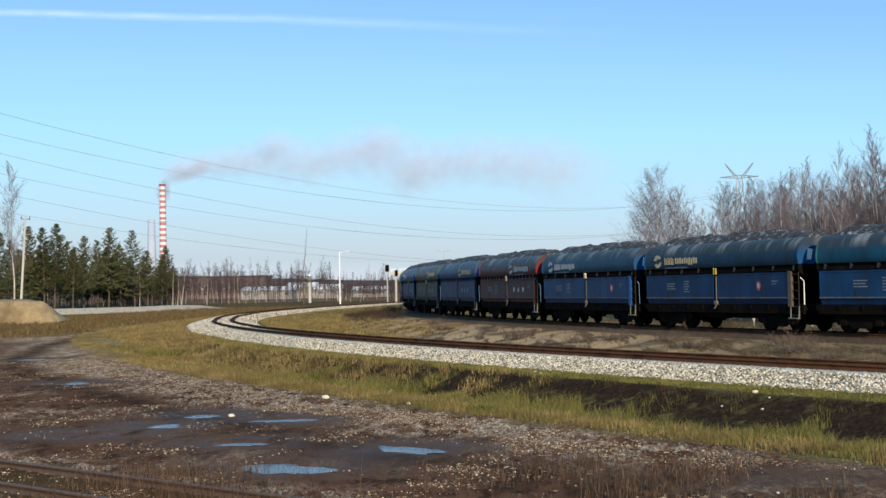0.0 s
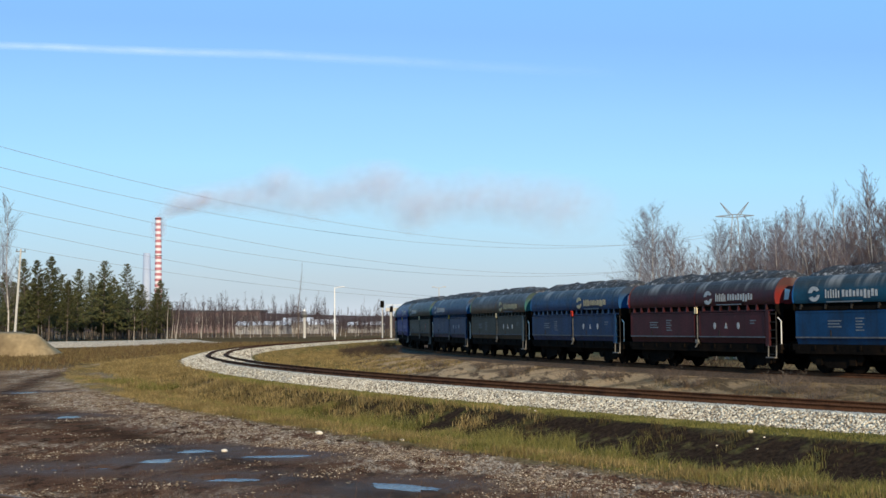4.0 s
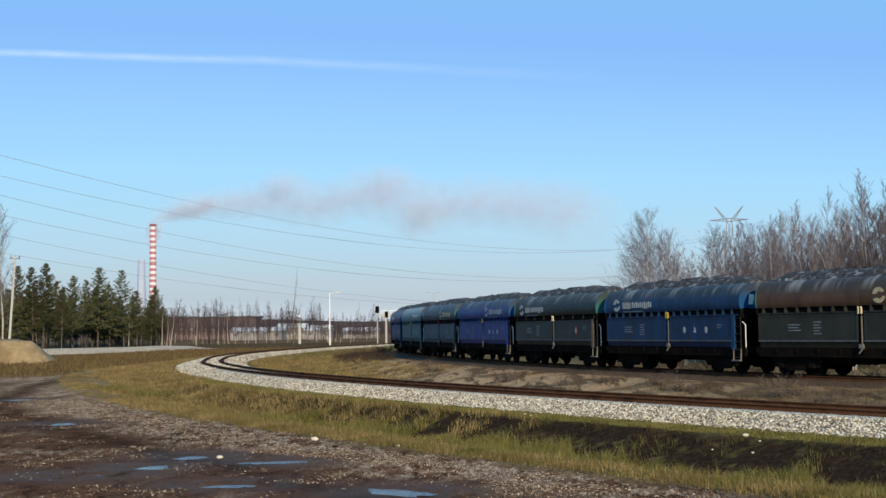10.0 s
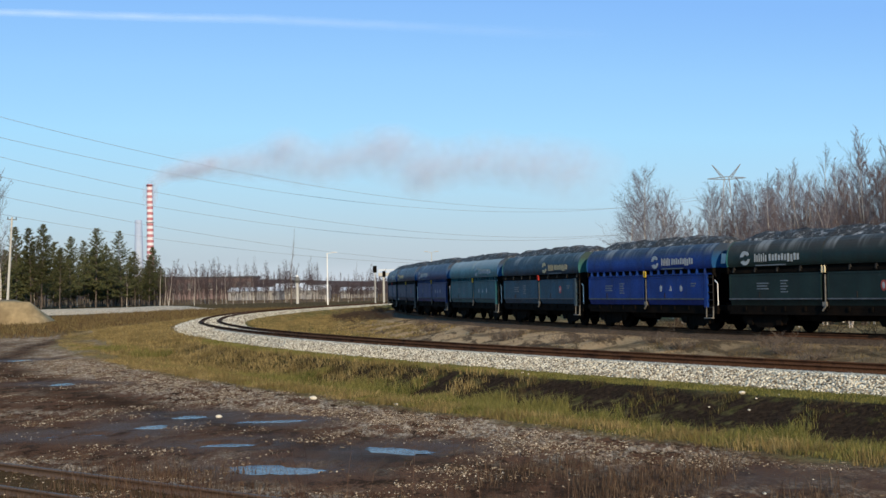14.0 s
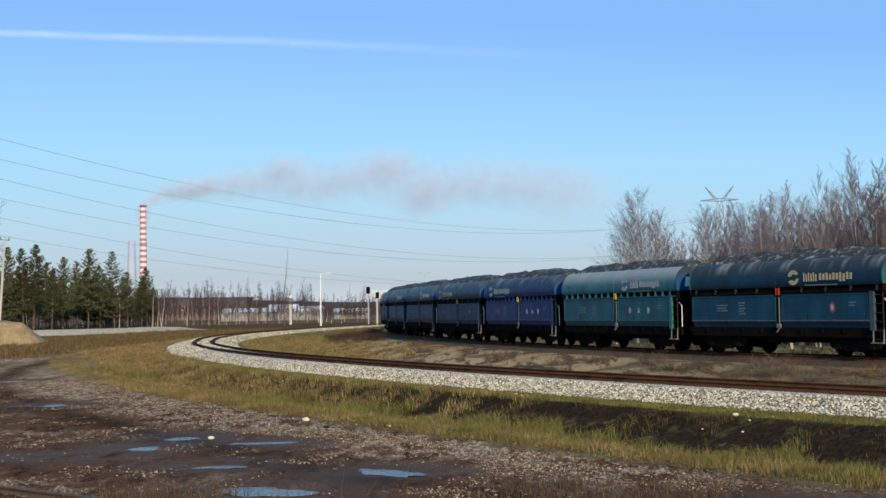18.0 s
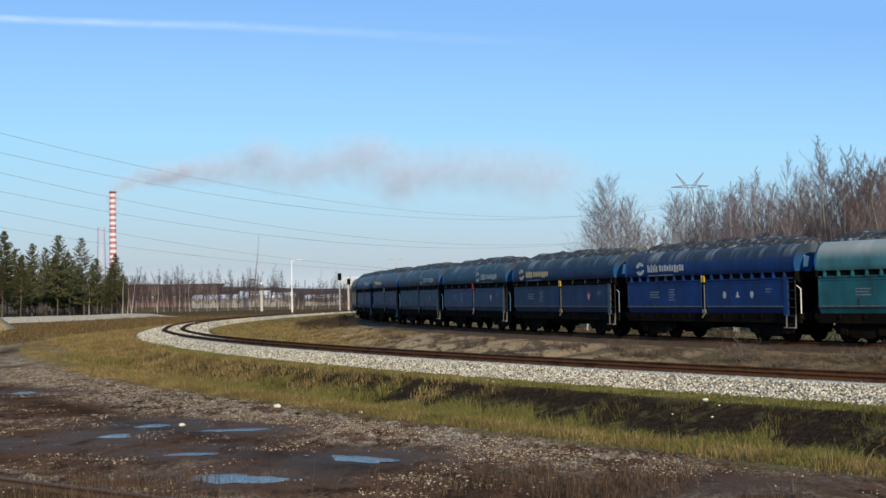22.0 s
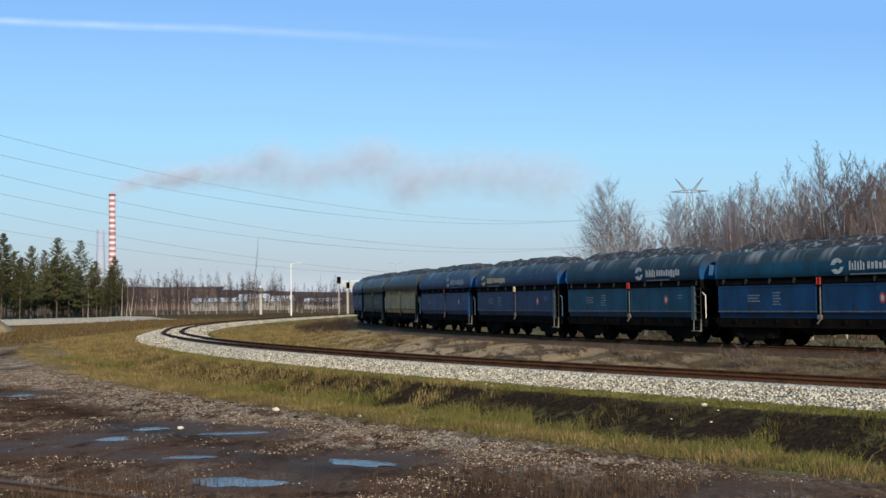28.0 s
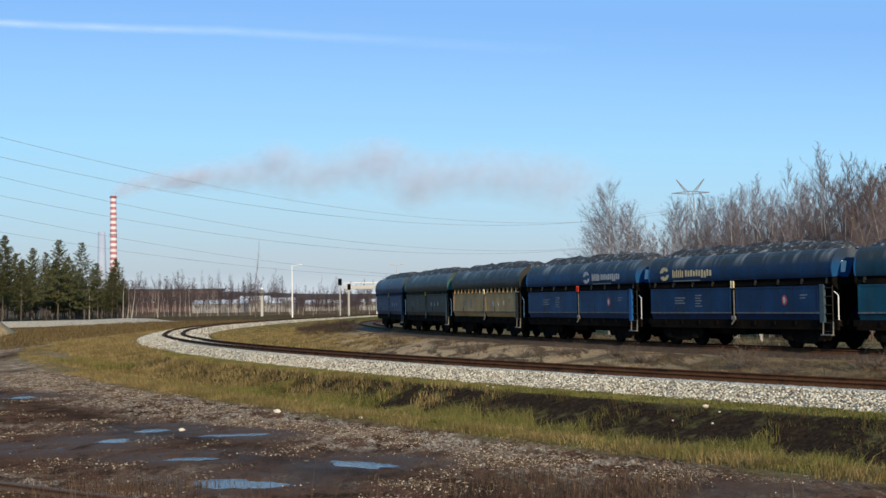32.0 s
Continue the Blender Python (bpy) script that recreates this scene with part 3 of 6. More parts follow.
def build_wagon(slotted):
    """A template: buffers along x, the running direction is +x, rail top at z = 0. slotted: an open slot with painted ribs under the shell."""
    w = thing("coal_wagon", pose(0, -400, 0), "four-axle coal hopper wagon", "wagon", "wagons of the coal train")
    paint = BLACK
    for side in (-1, 1):
        for x0, x1 in ((-HALF + 0.05, -0.09), (0.09, HALF - 0.05)):
            part("upper_shell", shell_mesh(x0, x1, side), paint, w, smooth=False)
        part("seam_strip", shell_mesh(-0.10, 0.10, side, -0.012, 0.03), paint, w)
        for k, (x0, x1) in enumerate(((-HALF + 0.08, -0.16), (0.16, HALF - 0.75))):
            bm = B()
            plate(bm, [(side * 1.31, 1.14), (side * 1.455, 1.48), (side * 1.46, 1.54), (side * 1.46, 2.58), (side * 1.40, 2.62), (side * 1.34, 2.62), (side * 1.25, 1.14)], "x", x0, x1 - x0)
            d = part("hopper_door", bm, paint, w)
            bm = B()
            for zz in (2.56,):
                box(bm, x0, x1, side * 1.46 - 0.02, side * 1.46 + 0.03, zz - 0.035, zz + 0.035)
            for xx in np.linspace(x0 + 0.05, x1 - 0.05, 2):
                box(bm, xx - 0.04, xx + 0.04, side * 1.46 - 0.02, side * 1.46 + 0.025, 1.54, 2.58)
            part("door_frame", bm, paint, d)
            part("door_sill", box(B(), x0, x1, side * 1.47 - 0.02, side * 1.47 + 0.03, 1.465, 1.525), PALERAIL, d, "pale lower door rail")
            part("door_latch", box(B(), (x0 + x1) / 2 - 0.9, (x0 + x1) / 2 - 0.84, side * 1.47 - 0.01, side * 1.47 + 0.03, 1.53, 1.80), DIMSTEEL, d, "worn grey latch bar")
        # slot with hinge brackets between the doors and the shell; a black plate paints its shade
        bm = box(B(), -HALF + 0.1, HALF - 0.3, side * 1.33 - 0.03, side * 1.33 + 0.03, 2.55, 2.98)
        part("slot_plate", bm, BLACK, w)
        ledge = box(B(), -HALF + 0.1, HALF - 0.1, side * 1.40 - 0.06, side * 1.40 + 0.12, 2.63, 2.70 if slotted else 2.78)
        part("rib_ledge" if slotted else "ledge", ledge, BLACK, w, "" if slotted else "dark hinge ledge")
        for xx in np.arange(-HALF + 0.35, HALF - 0.3, 0.66 if slotted else 1.36):
            top_ = 2.96 if slotted else 2.9
            bm = plate(B(), [(side * 1.34, 2.66), (side * 1.51, 2.68), (side * 1.47, top_), (side * 1.34, top_)], "x", xx, 0.075)
            part("slot_rib" if slotted else "hinge_bracket", bm, DIMSTEEL, w)
        # post between the two doors
        bm = box(B(), -0.15, 0.15, side * 1.36 - 0.05, side * 1.36 + 0.05, 1.1, 2.95)
        part("middle_post", bm, BLACK, w, "black post between the doors")
        for sx in (-0.075, 0.075):
            bm = plate(B(), [(sx - 0.028, 2.58), (sx + 0.028, 2.58), (sx + 0.024, 2.82), (sx - 0.016, 2.88)], "y", side * 1.50 - 0.03, 0.06)
            part("lever_tag", bm, YELLOW, w, "painted lever end")
        bm = B()
        rod(bm, (0.05, side * 1.46, 1.25), (0.05, side * 1.46, 2.5), 0.035)
        rod(bm, (-0.12, side * 1.47, 1.0), (0.12, side * 1.47, 1.25), 0.04)
        box(bm, -0.10, 0.10, side * 1.45 - 0.05, side * 1.45 + 0.05, 1.18, 1.36)
        part("lever", bm, WORN, w, "grey release lever")
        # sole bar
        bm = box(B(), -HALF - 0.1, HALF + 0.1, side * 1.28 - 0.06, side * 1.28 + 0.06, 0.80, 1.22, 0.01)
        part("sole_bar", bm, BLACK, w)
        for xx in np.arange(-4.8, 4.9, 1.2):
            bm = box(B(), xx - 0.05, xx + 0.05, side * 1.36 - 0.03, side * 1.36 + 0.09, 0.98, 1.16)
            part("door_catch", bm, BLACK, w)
        # lettering panels
        y = side * 1.468
        g = 1 if side < 0 else -1
        for cx, cz, nn, ww in ((-3.6, 2.15, 3, 0.7), (-2.3, 2.25, 5, 0.42), (4.2, 2.2, 2, 0.4)):
            for k in range(nn):
                bm = box(B(), g * cx - ww / 2, g * cx + ww / 2 - 0.1 * (k % 2), y - 0.005, y + 0.007, cz - 0.12 * k, cz - 0.12 * k + 0.05)
                part("lettering_bar", bm, MARK, w)
        if slotted:
            for cx, kind in ((1.4, 0), (2.25, 1), (3.15, 2)):
                bm = B()
                if kind == 1:
                    plate(bm, [(g * cx - 0.11, 1.88), (g * cx + 0.11, 1.88), (g * cx, 2.14)], "y", y - 0.005, 0.012)
                else:
                    plate(bm, [(g * cx + 0.10 * math.cos(a), 2.0 + 0.16 * math.sin(a)) for a in np.linspace(0, 2 * math.pi, 13)[:-1]], "y", y - 0.005, 0.012)
                part("warning_sign", bm, SIGN, w, "small pale safety sign")
        else:
            bm = B()
            plate(bm, [(g * 3.1 + 0.14 * math.cos(a), 2.02 + 0.22 * math.sin(a)) for a in np.linspace(0, 2 * math.pi, 15)[:-1]], "y", y - 0.005, 0.012)
            oval = part("warning_sign", bm, SIGNRED, w, "oval faded red safety sign")
            bm = B()
            plate(bm, [(g * 3.1 + 0.07 * math.cos(a), 2.02 + 0.14 * math.sin(a)) for a in np.linspace(0, 2 * math.pi, 15)[:-1]], "y", *((y - 0.009, 0.004) if side < 0 else (y + 0.007, 0.004)))
            part("sign_field", bm, SIGN, oval)
    for e in (-1, 1):
        # arched end band, end wall that slopes inwards below, platform, ladder, buffers
        for side in (-1, 1):
            bm = B()
            plate(bm, [(side * (y + 0.02), z + 0.01) for y, z in SHELL] + [(side * 0.02, 4.05), (side * 0.62, 2.93)], "x", e * HALF - 0.03, 0.06)
            part("end_band", bm, paint, w)
            if side * e < 0:
                bm = plate(B(), [(side * 1.05, 3.12), (side * 0.82, 3.12), (side * 0.72, 3.55), (side * 0.98, 3.6)], "x", e * (HALF + 0.045) - 0.01, 0.02)
                part("placard", bm, WHITE, w, "small white placard")
            bm = B()
            x = e * HALF
            plate(bm, [(side * 1.5, 2.93), (side * 1.5, 2.66), (side * 1.1, 2.3), (side * 1.02, 3.0)], "x", x - 0.03, 0.06)
            part("end_cheek", bm, BLACK, w)
            if e > 0:
                bm = B()
                xa, xb = e * (HALF - 0.62), e * (HALF - 0.05)
                for xx in (xa, xb):
                    rod(bm, (xx, side * 1.44, 0.72), (xx, side * 1.44, 2.6), 0.025)
                for zz in (0.75, 1.1, 1.45, 1.8, 2.15, 2.5):
                    rod(bm, (xa, side * 1.44, zz), (xb, side * 1.44, zz), 0.02)
                part("ladder", bm, DIMSTEEL, w, "grimy steel ladder")
                bm = box(B(), e * (HALF - 0.60) - 0.13, e * (HALF - 0.60) + 0.13, side * 1.43 - 0.06, side * 1.43 + 0.06, 1.10, 2.65, 0.015)
                part("corner_post", bm, paint, w)
                bm = B()
                for xx in (e * (HALF - 0.55), e * (HALF - 0.02)):
                    rod(bm, (xx, side * 1.49, 0.62), (xx, side * 1.47, 1.15), 0.028)
                box(bm, *sorted((e * (HALF - 0.58), e * (HALF + 0.01))), side * 1.49 - 0.12, side * 1.49 + 0.04, 0.59, 0.64)
                part("step", bm, WORN, w, "worn step iron")
                bm = B()
                rod(bm, (e * (HALF + 0.12), side * 1.3, 1.2), (e * (HALF + 0.12), side * 1.3, 2.2), 0.022)
                rod(bm, (e * (HALF + 0.12), side * 1.3, 2.2), (e * (HALF - 0.1), side * 1.3, 2.35), 0.022)
                part("grab_rail", bm, WHITE, w, "white grab rail")
            bm = B()
            rod(bm, (e * (HALF + 0.05), side * 0.875, 1.06), (e * (HALF + 0.36), side * 0.875, 1.06), 0.09, n=10)
            rod(bm, (e * (HALF + 0.36), side * 0.875, 1.06), (e * (HALF + 0.42), side * 0.875, 1.06), 0.24, n=14)
            part("buffer", bm, BLACK, w)
        # end wall and cheeks near black: the gap's shade put into their colour
        bm = B()
        xo, xi = e * (HALF - 0.02), e * (HALF - 1.7)
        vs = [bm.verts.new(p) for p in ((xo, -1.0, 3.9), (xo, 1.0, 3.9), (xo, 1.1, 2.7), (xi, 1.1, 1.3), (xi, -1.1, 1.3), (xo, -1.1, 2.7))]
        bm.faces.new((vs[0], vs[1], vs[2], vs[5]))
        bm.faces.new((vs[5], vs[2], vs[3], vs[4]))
        part("end_wall", bm, BLACK, w, "near-black sloping end wall")
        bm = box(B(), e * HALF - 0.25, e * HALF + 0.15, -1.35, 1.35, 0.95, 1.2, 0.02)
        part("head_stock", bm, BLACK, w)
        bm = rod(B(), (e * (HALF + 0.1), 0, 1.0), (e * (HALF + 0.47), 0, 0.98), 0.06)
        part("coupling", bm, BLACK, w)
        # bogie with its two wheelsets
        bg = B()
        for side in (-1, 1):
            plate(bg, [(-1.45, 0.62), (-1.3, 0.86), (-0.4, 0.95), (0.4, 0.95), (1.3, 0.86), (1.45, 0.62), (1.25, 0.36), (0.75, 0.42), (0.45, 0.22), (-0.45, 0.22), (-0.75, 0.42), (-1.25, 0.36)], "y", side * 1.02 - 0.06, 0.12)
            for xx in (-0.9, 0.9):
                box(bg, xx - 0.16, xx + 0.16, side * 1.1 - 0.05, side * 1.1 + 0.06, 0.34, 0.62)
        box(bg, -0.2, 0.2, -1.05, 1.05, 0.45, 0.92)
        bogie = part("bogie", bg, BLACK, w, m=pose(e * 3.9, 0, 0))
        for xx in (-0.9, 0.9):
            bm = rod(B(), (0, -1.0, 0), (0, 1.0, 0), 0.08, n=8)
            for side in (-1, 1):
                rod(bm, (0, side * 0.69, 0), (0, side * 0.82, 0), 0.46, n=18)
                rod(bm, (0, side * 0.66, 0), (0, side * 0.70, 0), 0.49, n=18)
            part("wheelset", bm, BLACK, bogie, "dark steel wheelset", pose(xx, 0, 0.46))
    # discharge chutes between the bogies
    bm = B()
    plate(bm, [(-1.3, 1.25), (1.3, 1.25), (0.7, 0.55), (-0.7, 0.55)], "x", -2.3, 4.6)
    part("chute", bm, BLACK, w, "near-black discharge chute")
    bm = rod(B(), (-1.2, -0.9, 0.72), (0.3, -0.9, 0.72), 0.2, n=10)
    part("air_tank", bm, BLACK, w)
    # load
    rnd = random.Random(5)
    nx, ny = 60, 12
    vs, fs = [], []
    for i in range(nx + 1):
        for j in range(ny + 1):
            x = -HALF + 0.08 + (2 * HALF - 0.16) * i / nx
            y = -1.14 + 2.28 * j / ny
            e = min(1, (HALF - abs(x)) / 1.3)
            edge = 1 - abs(y / 1.14) ** 2.4
            h = 3.88 + 0.60 * edge * (0.25 + 0.75 * e ** 0.7) + 0.05 * math.sin(x * 2.4 + 1) * edge
            vs.append((x + rnd.uniform(-.05, .05), y, h + rnd.uniform(-0.08, 0.08) * edge))
    for i in range(nx):
        for j in range(ny):
            a = i * (ny + 1) + j
            fs.append((a, a + ny + 1, a + ny + 2, a + 1))
    part("coal_load", mesh_from("coal_load", vs, fs, COAL), None, w, "heaped black coal with pale patches")
    return w


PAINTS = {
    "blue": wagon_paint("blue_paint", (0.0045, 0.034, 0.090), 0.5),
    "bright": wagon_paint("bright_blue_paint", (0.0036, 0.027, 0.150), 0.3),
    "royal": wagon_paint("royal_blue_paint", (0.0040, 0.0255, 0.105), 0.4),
    # corner post paints: dirt and the sun on the posts share one pale colour
    "tan": wagon_paint("sunlit_rusty_paint", (0.105, 0.080, 0.058), 0.5),
    "grey": wagon_paint("sunlit_dusty_grey_paint", (0.050, 0.066, 0.080), 0.5),
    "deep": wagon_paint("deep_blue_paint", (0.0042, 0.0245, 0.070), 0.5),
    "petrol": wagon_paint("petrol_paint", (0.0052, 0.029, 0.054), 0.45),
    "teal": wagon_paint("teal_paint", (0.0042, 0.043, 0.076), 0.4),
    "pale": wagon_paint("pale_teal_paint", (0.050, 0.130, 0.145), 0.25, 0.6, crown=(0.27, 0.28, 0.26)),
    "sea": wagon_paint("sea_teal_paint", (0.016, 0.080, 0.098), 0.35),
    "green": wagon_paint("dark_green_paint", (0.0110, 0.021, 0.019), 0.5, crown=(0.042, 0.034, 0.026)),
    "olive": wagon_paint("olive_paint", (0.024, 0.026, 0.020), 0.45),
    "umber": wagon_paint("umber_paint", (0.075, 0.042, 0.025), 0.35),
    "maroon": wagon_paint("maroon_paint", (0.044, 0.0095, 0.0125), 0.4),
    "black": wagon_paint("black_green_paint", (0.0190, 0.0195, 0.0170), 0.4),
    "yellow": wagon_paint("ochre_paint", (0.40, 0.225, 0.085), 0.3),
    # brighter copies of the side paints: sunlight on ends and corners put into colour
    "red": wagon_paint("sunlit_red_paint", (0.22, 0.020, 0.017), 0.3),
    "cyan": wagon_paint("sunlit_blue_paint", (0.010, 0.078, 0.215), 0.3),
    "mint": wagon_paint("sunlit_teal_paint", (0.034, 0.13, 0.125), 0.3),
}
LOGO = surf("pale_logo_paint", (0.20, 0.225, 0.245), (0.36, 0.39, 0.41), 9, 1, 0.6)
GOLD = surf("cream_logo_paint", (0.28, 0.245, 0.15), (0.42, 0.37, 0.24), 9, 1, 0.6)
# from the tail: upper, lower, end and corner colour, open slot, lever paint, logo place (None: bare), logo paint, words
ROW = [
    ("blue", "blue", "blue", "blue", 1, "y", None, 0, "blue coal hopper wagon at the train's tail"),
    ("olive", "olive", "mint", "grey", 1, "y", None, 0, "olive grey coal hopper wagon with pale end"),
    ("black", "yellow", "black", "black", 1, "c", None, 0, "dark coal hopper wagon with scuffed ochre doors"),
    ("blue", "blue", "cyan", "cyan", 0, "r", 1, 0, "blue coal hopper wagon with faded emblem"),
    ("deep", "deep", "cyan", "grey", 0, "c", -1, 1, "deep blue coal hopper wagon with cream emblem"),
    ("petrol", "teal", "cyan", "grey", 0, "r", 1, 0, "teal coal hopper wagon with sooty shoulders"),
    ("teal", "blue", "cyan", "grey", 0, "r", 1, 0, "teal and blue coal hopper wagon"),
    ("deep", "deep", "cyan", "grey", 0, "y", -1, 1, "deep blue coal hopper wagon with cream emblem"),
    ("royal", "royal", "cyan", "royal", 1, "y", -1, 0, "royal blue coal hopper wagon with pale emblem"),
    ("pale", "sea", "cyan", "mint", 1, "y", 1, 0, "weathered pale teal coal hopper wagon"),
    ("petrol", "teal", "mint", "grey", 0, "r", 1, 1, "petrol and teal coal hopper wagon"),
    ("bright", "bright", "cyan", "bright", 1, "y", 1, 0, "clean bright blue coal hopper wagon"),
    ("green", "green", "mint", "tan", 0, "c", -1, 0, "dark green coal hopper wagon, grimy"),
    ("blue", "deep", "cyan", "blue", 1, "y", -1, 0, "blue coal hopper wagon with dusty shoulders"),
    ("umber", "olive", "mint", "grey", 1, "c", 1, 1, "rust-brown over olive coal hopper wagon"),
    ("blue", "deep", "cyan", "blue", 1, "r", 1, 1, "blue coal hopper wagon, dusty shoulders"),
    ("maroon", "maroon", "red", "maroon", 1, "c", 1, 0, "maroon coal hopper wagon with red ends"),
    ("teal", "blue", "cyan", "cyan", 0, "c", -1, 0, "teal over blue coal hopper wagon"),
    ("petrol", "deep", "cyan", "tan", 0, "y", -1, 1, "petrol over deep blue coal hopper wagon"),
    ("teal", "blue", "mint", "grey", 0, "y", None, 0, "teal coal hopper wagon with faded writing"),
]
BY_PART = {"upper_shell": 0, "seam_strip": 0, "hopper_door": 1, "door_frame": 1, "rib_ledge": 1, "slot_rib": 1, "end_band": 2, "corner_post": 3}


def paint_over(ob, mat):
    ob.material_slots[0].link = "OBJECT"
    ob.material_slots[0].material = mat


LEVER = {"y": (YELLOW, "yellow lever end"), "r": (SIGNALRED, "red lever end"), "c": (CREAM, "cream lever end")}
closed, slotted = build_wagon(False), build_wagon(True)
fresh = {0: closed, 1: slotted}
TRAIN = []
for paints in ROW:
    kind = paints[4]
    w = fresh.pop(kind) if kind in fresh else copy_thing((closed, slotted)[kind], pose(0, -400, 0))
    w["label"] = paints[8]
    TRAIN.append(w)
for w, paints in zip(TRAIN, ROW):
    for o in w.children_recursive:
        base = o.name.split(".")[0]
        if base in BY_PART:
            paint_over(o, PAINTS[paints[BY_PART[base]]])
        elif base == "lever_tag":
            paint_over(o, LEVER[paints[5]][0])
            o["label"] = LEVER[paints[5]][1]
    if paints[6] is not None:
        emblem(w, -4.6 if paints[6] < 0 else 1.0, 3.3, -1, GOLD if paints[7] else LOGO, w)

# where the tail wagon's far end stands on its track, second by second
TAIL = ((0, 143.3), (4, 119.5), (9, 89.7), (13, 66.1), (19, 31.8), (23, 9.8), (28, -16.4), (32, -36.9))


def tail_at(t):
    a = np.polyfit([x for x, _ in TAIL], [y for _, y in TAIL], 3)
    return float(np.polyval(a, t))


def wagon_pose(i, t):
    s = tail_at(t) - i * WAGON - HALF
    a, na, _ = on(LINE_TRAIN, s + 3.9)
    b, nb, _ = on(LINE_TRAIN, s - 3.9)
    d = b - a
    c = (a + b) / 2
    return pose(c[0], c[1], RAIL_TRAIN, 0, 0, math.degrees(math.atan2(d[1], d[0])))


# ---- water in the mud ----
def water_material():
    m, n, l, b = nodes_of("puddle_water", 0.03)
    b.inputs["Base Color"].default_value = (0.030, 0.026, 0.024, 1)
    b.inputs["IOR"].default_value, b.inputs["Specular IOR Level"].default_value = 1.33, 0.5
    b.inputs["Specular Tint"].default_value = (0.74, 0.82, 1.0, 1)
    bump(n, l, b, noise_node(n, l, 9, 3, coords(n)), 0.5, 0.03)
    return m


WATER = water_material()
for px, py, a, b_, turn in PUDDLES:
    bm = B()
    vs = []
    for t in np.linspace(0, 2 * math.pi, 61)[:-1]:
        r_ = 0.92 + 0.16 * math.sin(2 * t + px) + 0.13 * math.sin(3 * t + 2 * py) + 0.08 * math.sin(7 * t + 3 * px) + 0.05 * math.sin(13 * t + py)
        vs.append(bm.verts.new((a * r_ * math.cos(t), b_ * r_ * math.sin(t), 0)))
    bm.faces.new(vs)
    tagged(part("puddle", bm, WATER, None, m=pose(px, py, MUD - 0.04, 0, 0, turn)), "shallow rain puddle in brown mud mirroring blue sky", "puddle", "puddles in the mud", "structure")


def height_at(x, y):
    return float(ground_height(np.array([float(x)]), np.array([float(y)]))[0][0])


def heights(xs, ys):
    return ground_height(np.asarray(xs, float), np.asarray(ys, float))[0]


# ---- loose stones ----
def pebbles(name, xs, ys, zs, rs, mat, label, category, seed, shape=(1, 1, 0.7)):
    """Many small angular stones in one mesh."""
    rnd = np.random.RandomState(seed)
    base = np.array([(1, 0, 0), (-1, 0, 0), (0, 1, 0), (0, -1, 0), (0, 0, 1), (0, 0, -1)], float)
    tri = np.array([(0, 2, 4), (2, 1, 4), (1, 3, 4), (3, 0, 4), (2, 0, 5), (1, 2, 5), (3, 1, 5), (0, 3, 5)])
    n = len(xs)
    v = base[None] * rnd.uniform(0.55, 1.25, (n, 6, 1)) * np.asarray(rs)[:, None, None] * np.array(shape)
    t = rnd.uniform(0, 6.28, n)
    c, s = np.cos(t)[:, None], np.sin(t)[:, None]
    v = np.stack([v[:, :, 0] * c - v[:, :, 1] * s, v[:, :, 0] * s + v[:, :, 1] * c, v[:, :, 2]], -1)
    v += np.stack([xs, ys, zs], -1)[:, None, :]
    f = (tri[None] + 6 * np.arange(n)[:, None, None]).reshape(-1, 3)
    me = mesh_from(name, v.reshape(-1, 3), f, mat)
    return tagged(new(name, me), label, category, kind="stuff")


def island_material(name, colours, rough=0.9, other=None):
    """Each loose piece takes one of the tones."""
    m, n, l, b = nodes_of(name, rough)
    g = n.new("ShaderNodeNewGeometry")
    r = n.new("ShaderNodeValToRGB")
    e = r.color_ramp.elements
    e[0].color, e[1].color = (*colours[0], 1), (*colours[-1], 1)
    for i, c in enumerate(colours[1:-1], 1):
        e.new(i / (len(colours) - 1)).color = (*c, 1)
    l.new(g.outputs["Random Per Island"], r.inputs[0])
    f = noise_node(n, l, 9, 3, coords(n))
    col = mix(n, l, times_(n, l, ramp(n, l, f, 0.4, 0.7), 0.35), r.outputs[0], tuple(x * 0.5 for x in colours[0]))
    if other:
        col = mix(n, l, times_(n, l, ramp(n, l, noise_node(n, l, 0.55, 4, coords(n), 0.65), 0.44, 0.60), 0.8), col, other)
    l.new(col, b.inputs["Base Color"])
    return m


STONES = island_material("pale_stones", [(0.050, 0.030, 0.020), (0.090, 0.055, 0.037), (0.17, 0.115, 0.078), (0.30, 0.225, 0.155), (0.66, 0.55, 0.42)])
LITTER = island_material("pale_litter", [(0.08, 0.055, 0.037), (0.20, 0.15, 0.10), (0.42, 0.35, 0.26)])
LIMESTONE = surf("pale_limestone", (0.46, 0.40, 0.31), (0.66, 0.59, 0.48), 14, 3, 0.9)
BALLSTONES = island_material("limestone_pieces", [(0.07, 0.055, 0.040), (0.24, 0.20, 0.15), (0.48, 0.425, 0.33), (0.64, 0.58, 0.46), (0.82, 0.76, 0.62)])
rnd = np.random.RandomState(11)
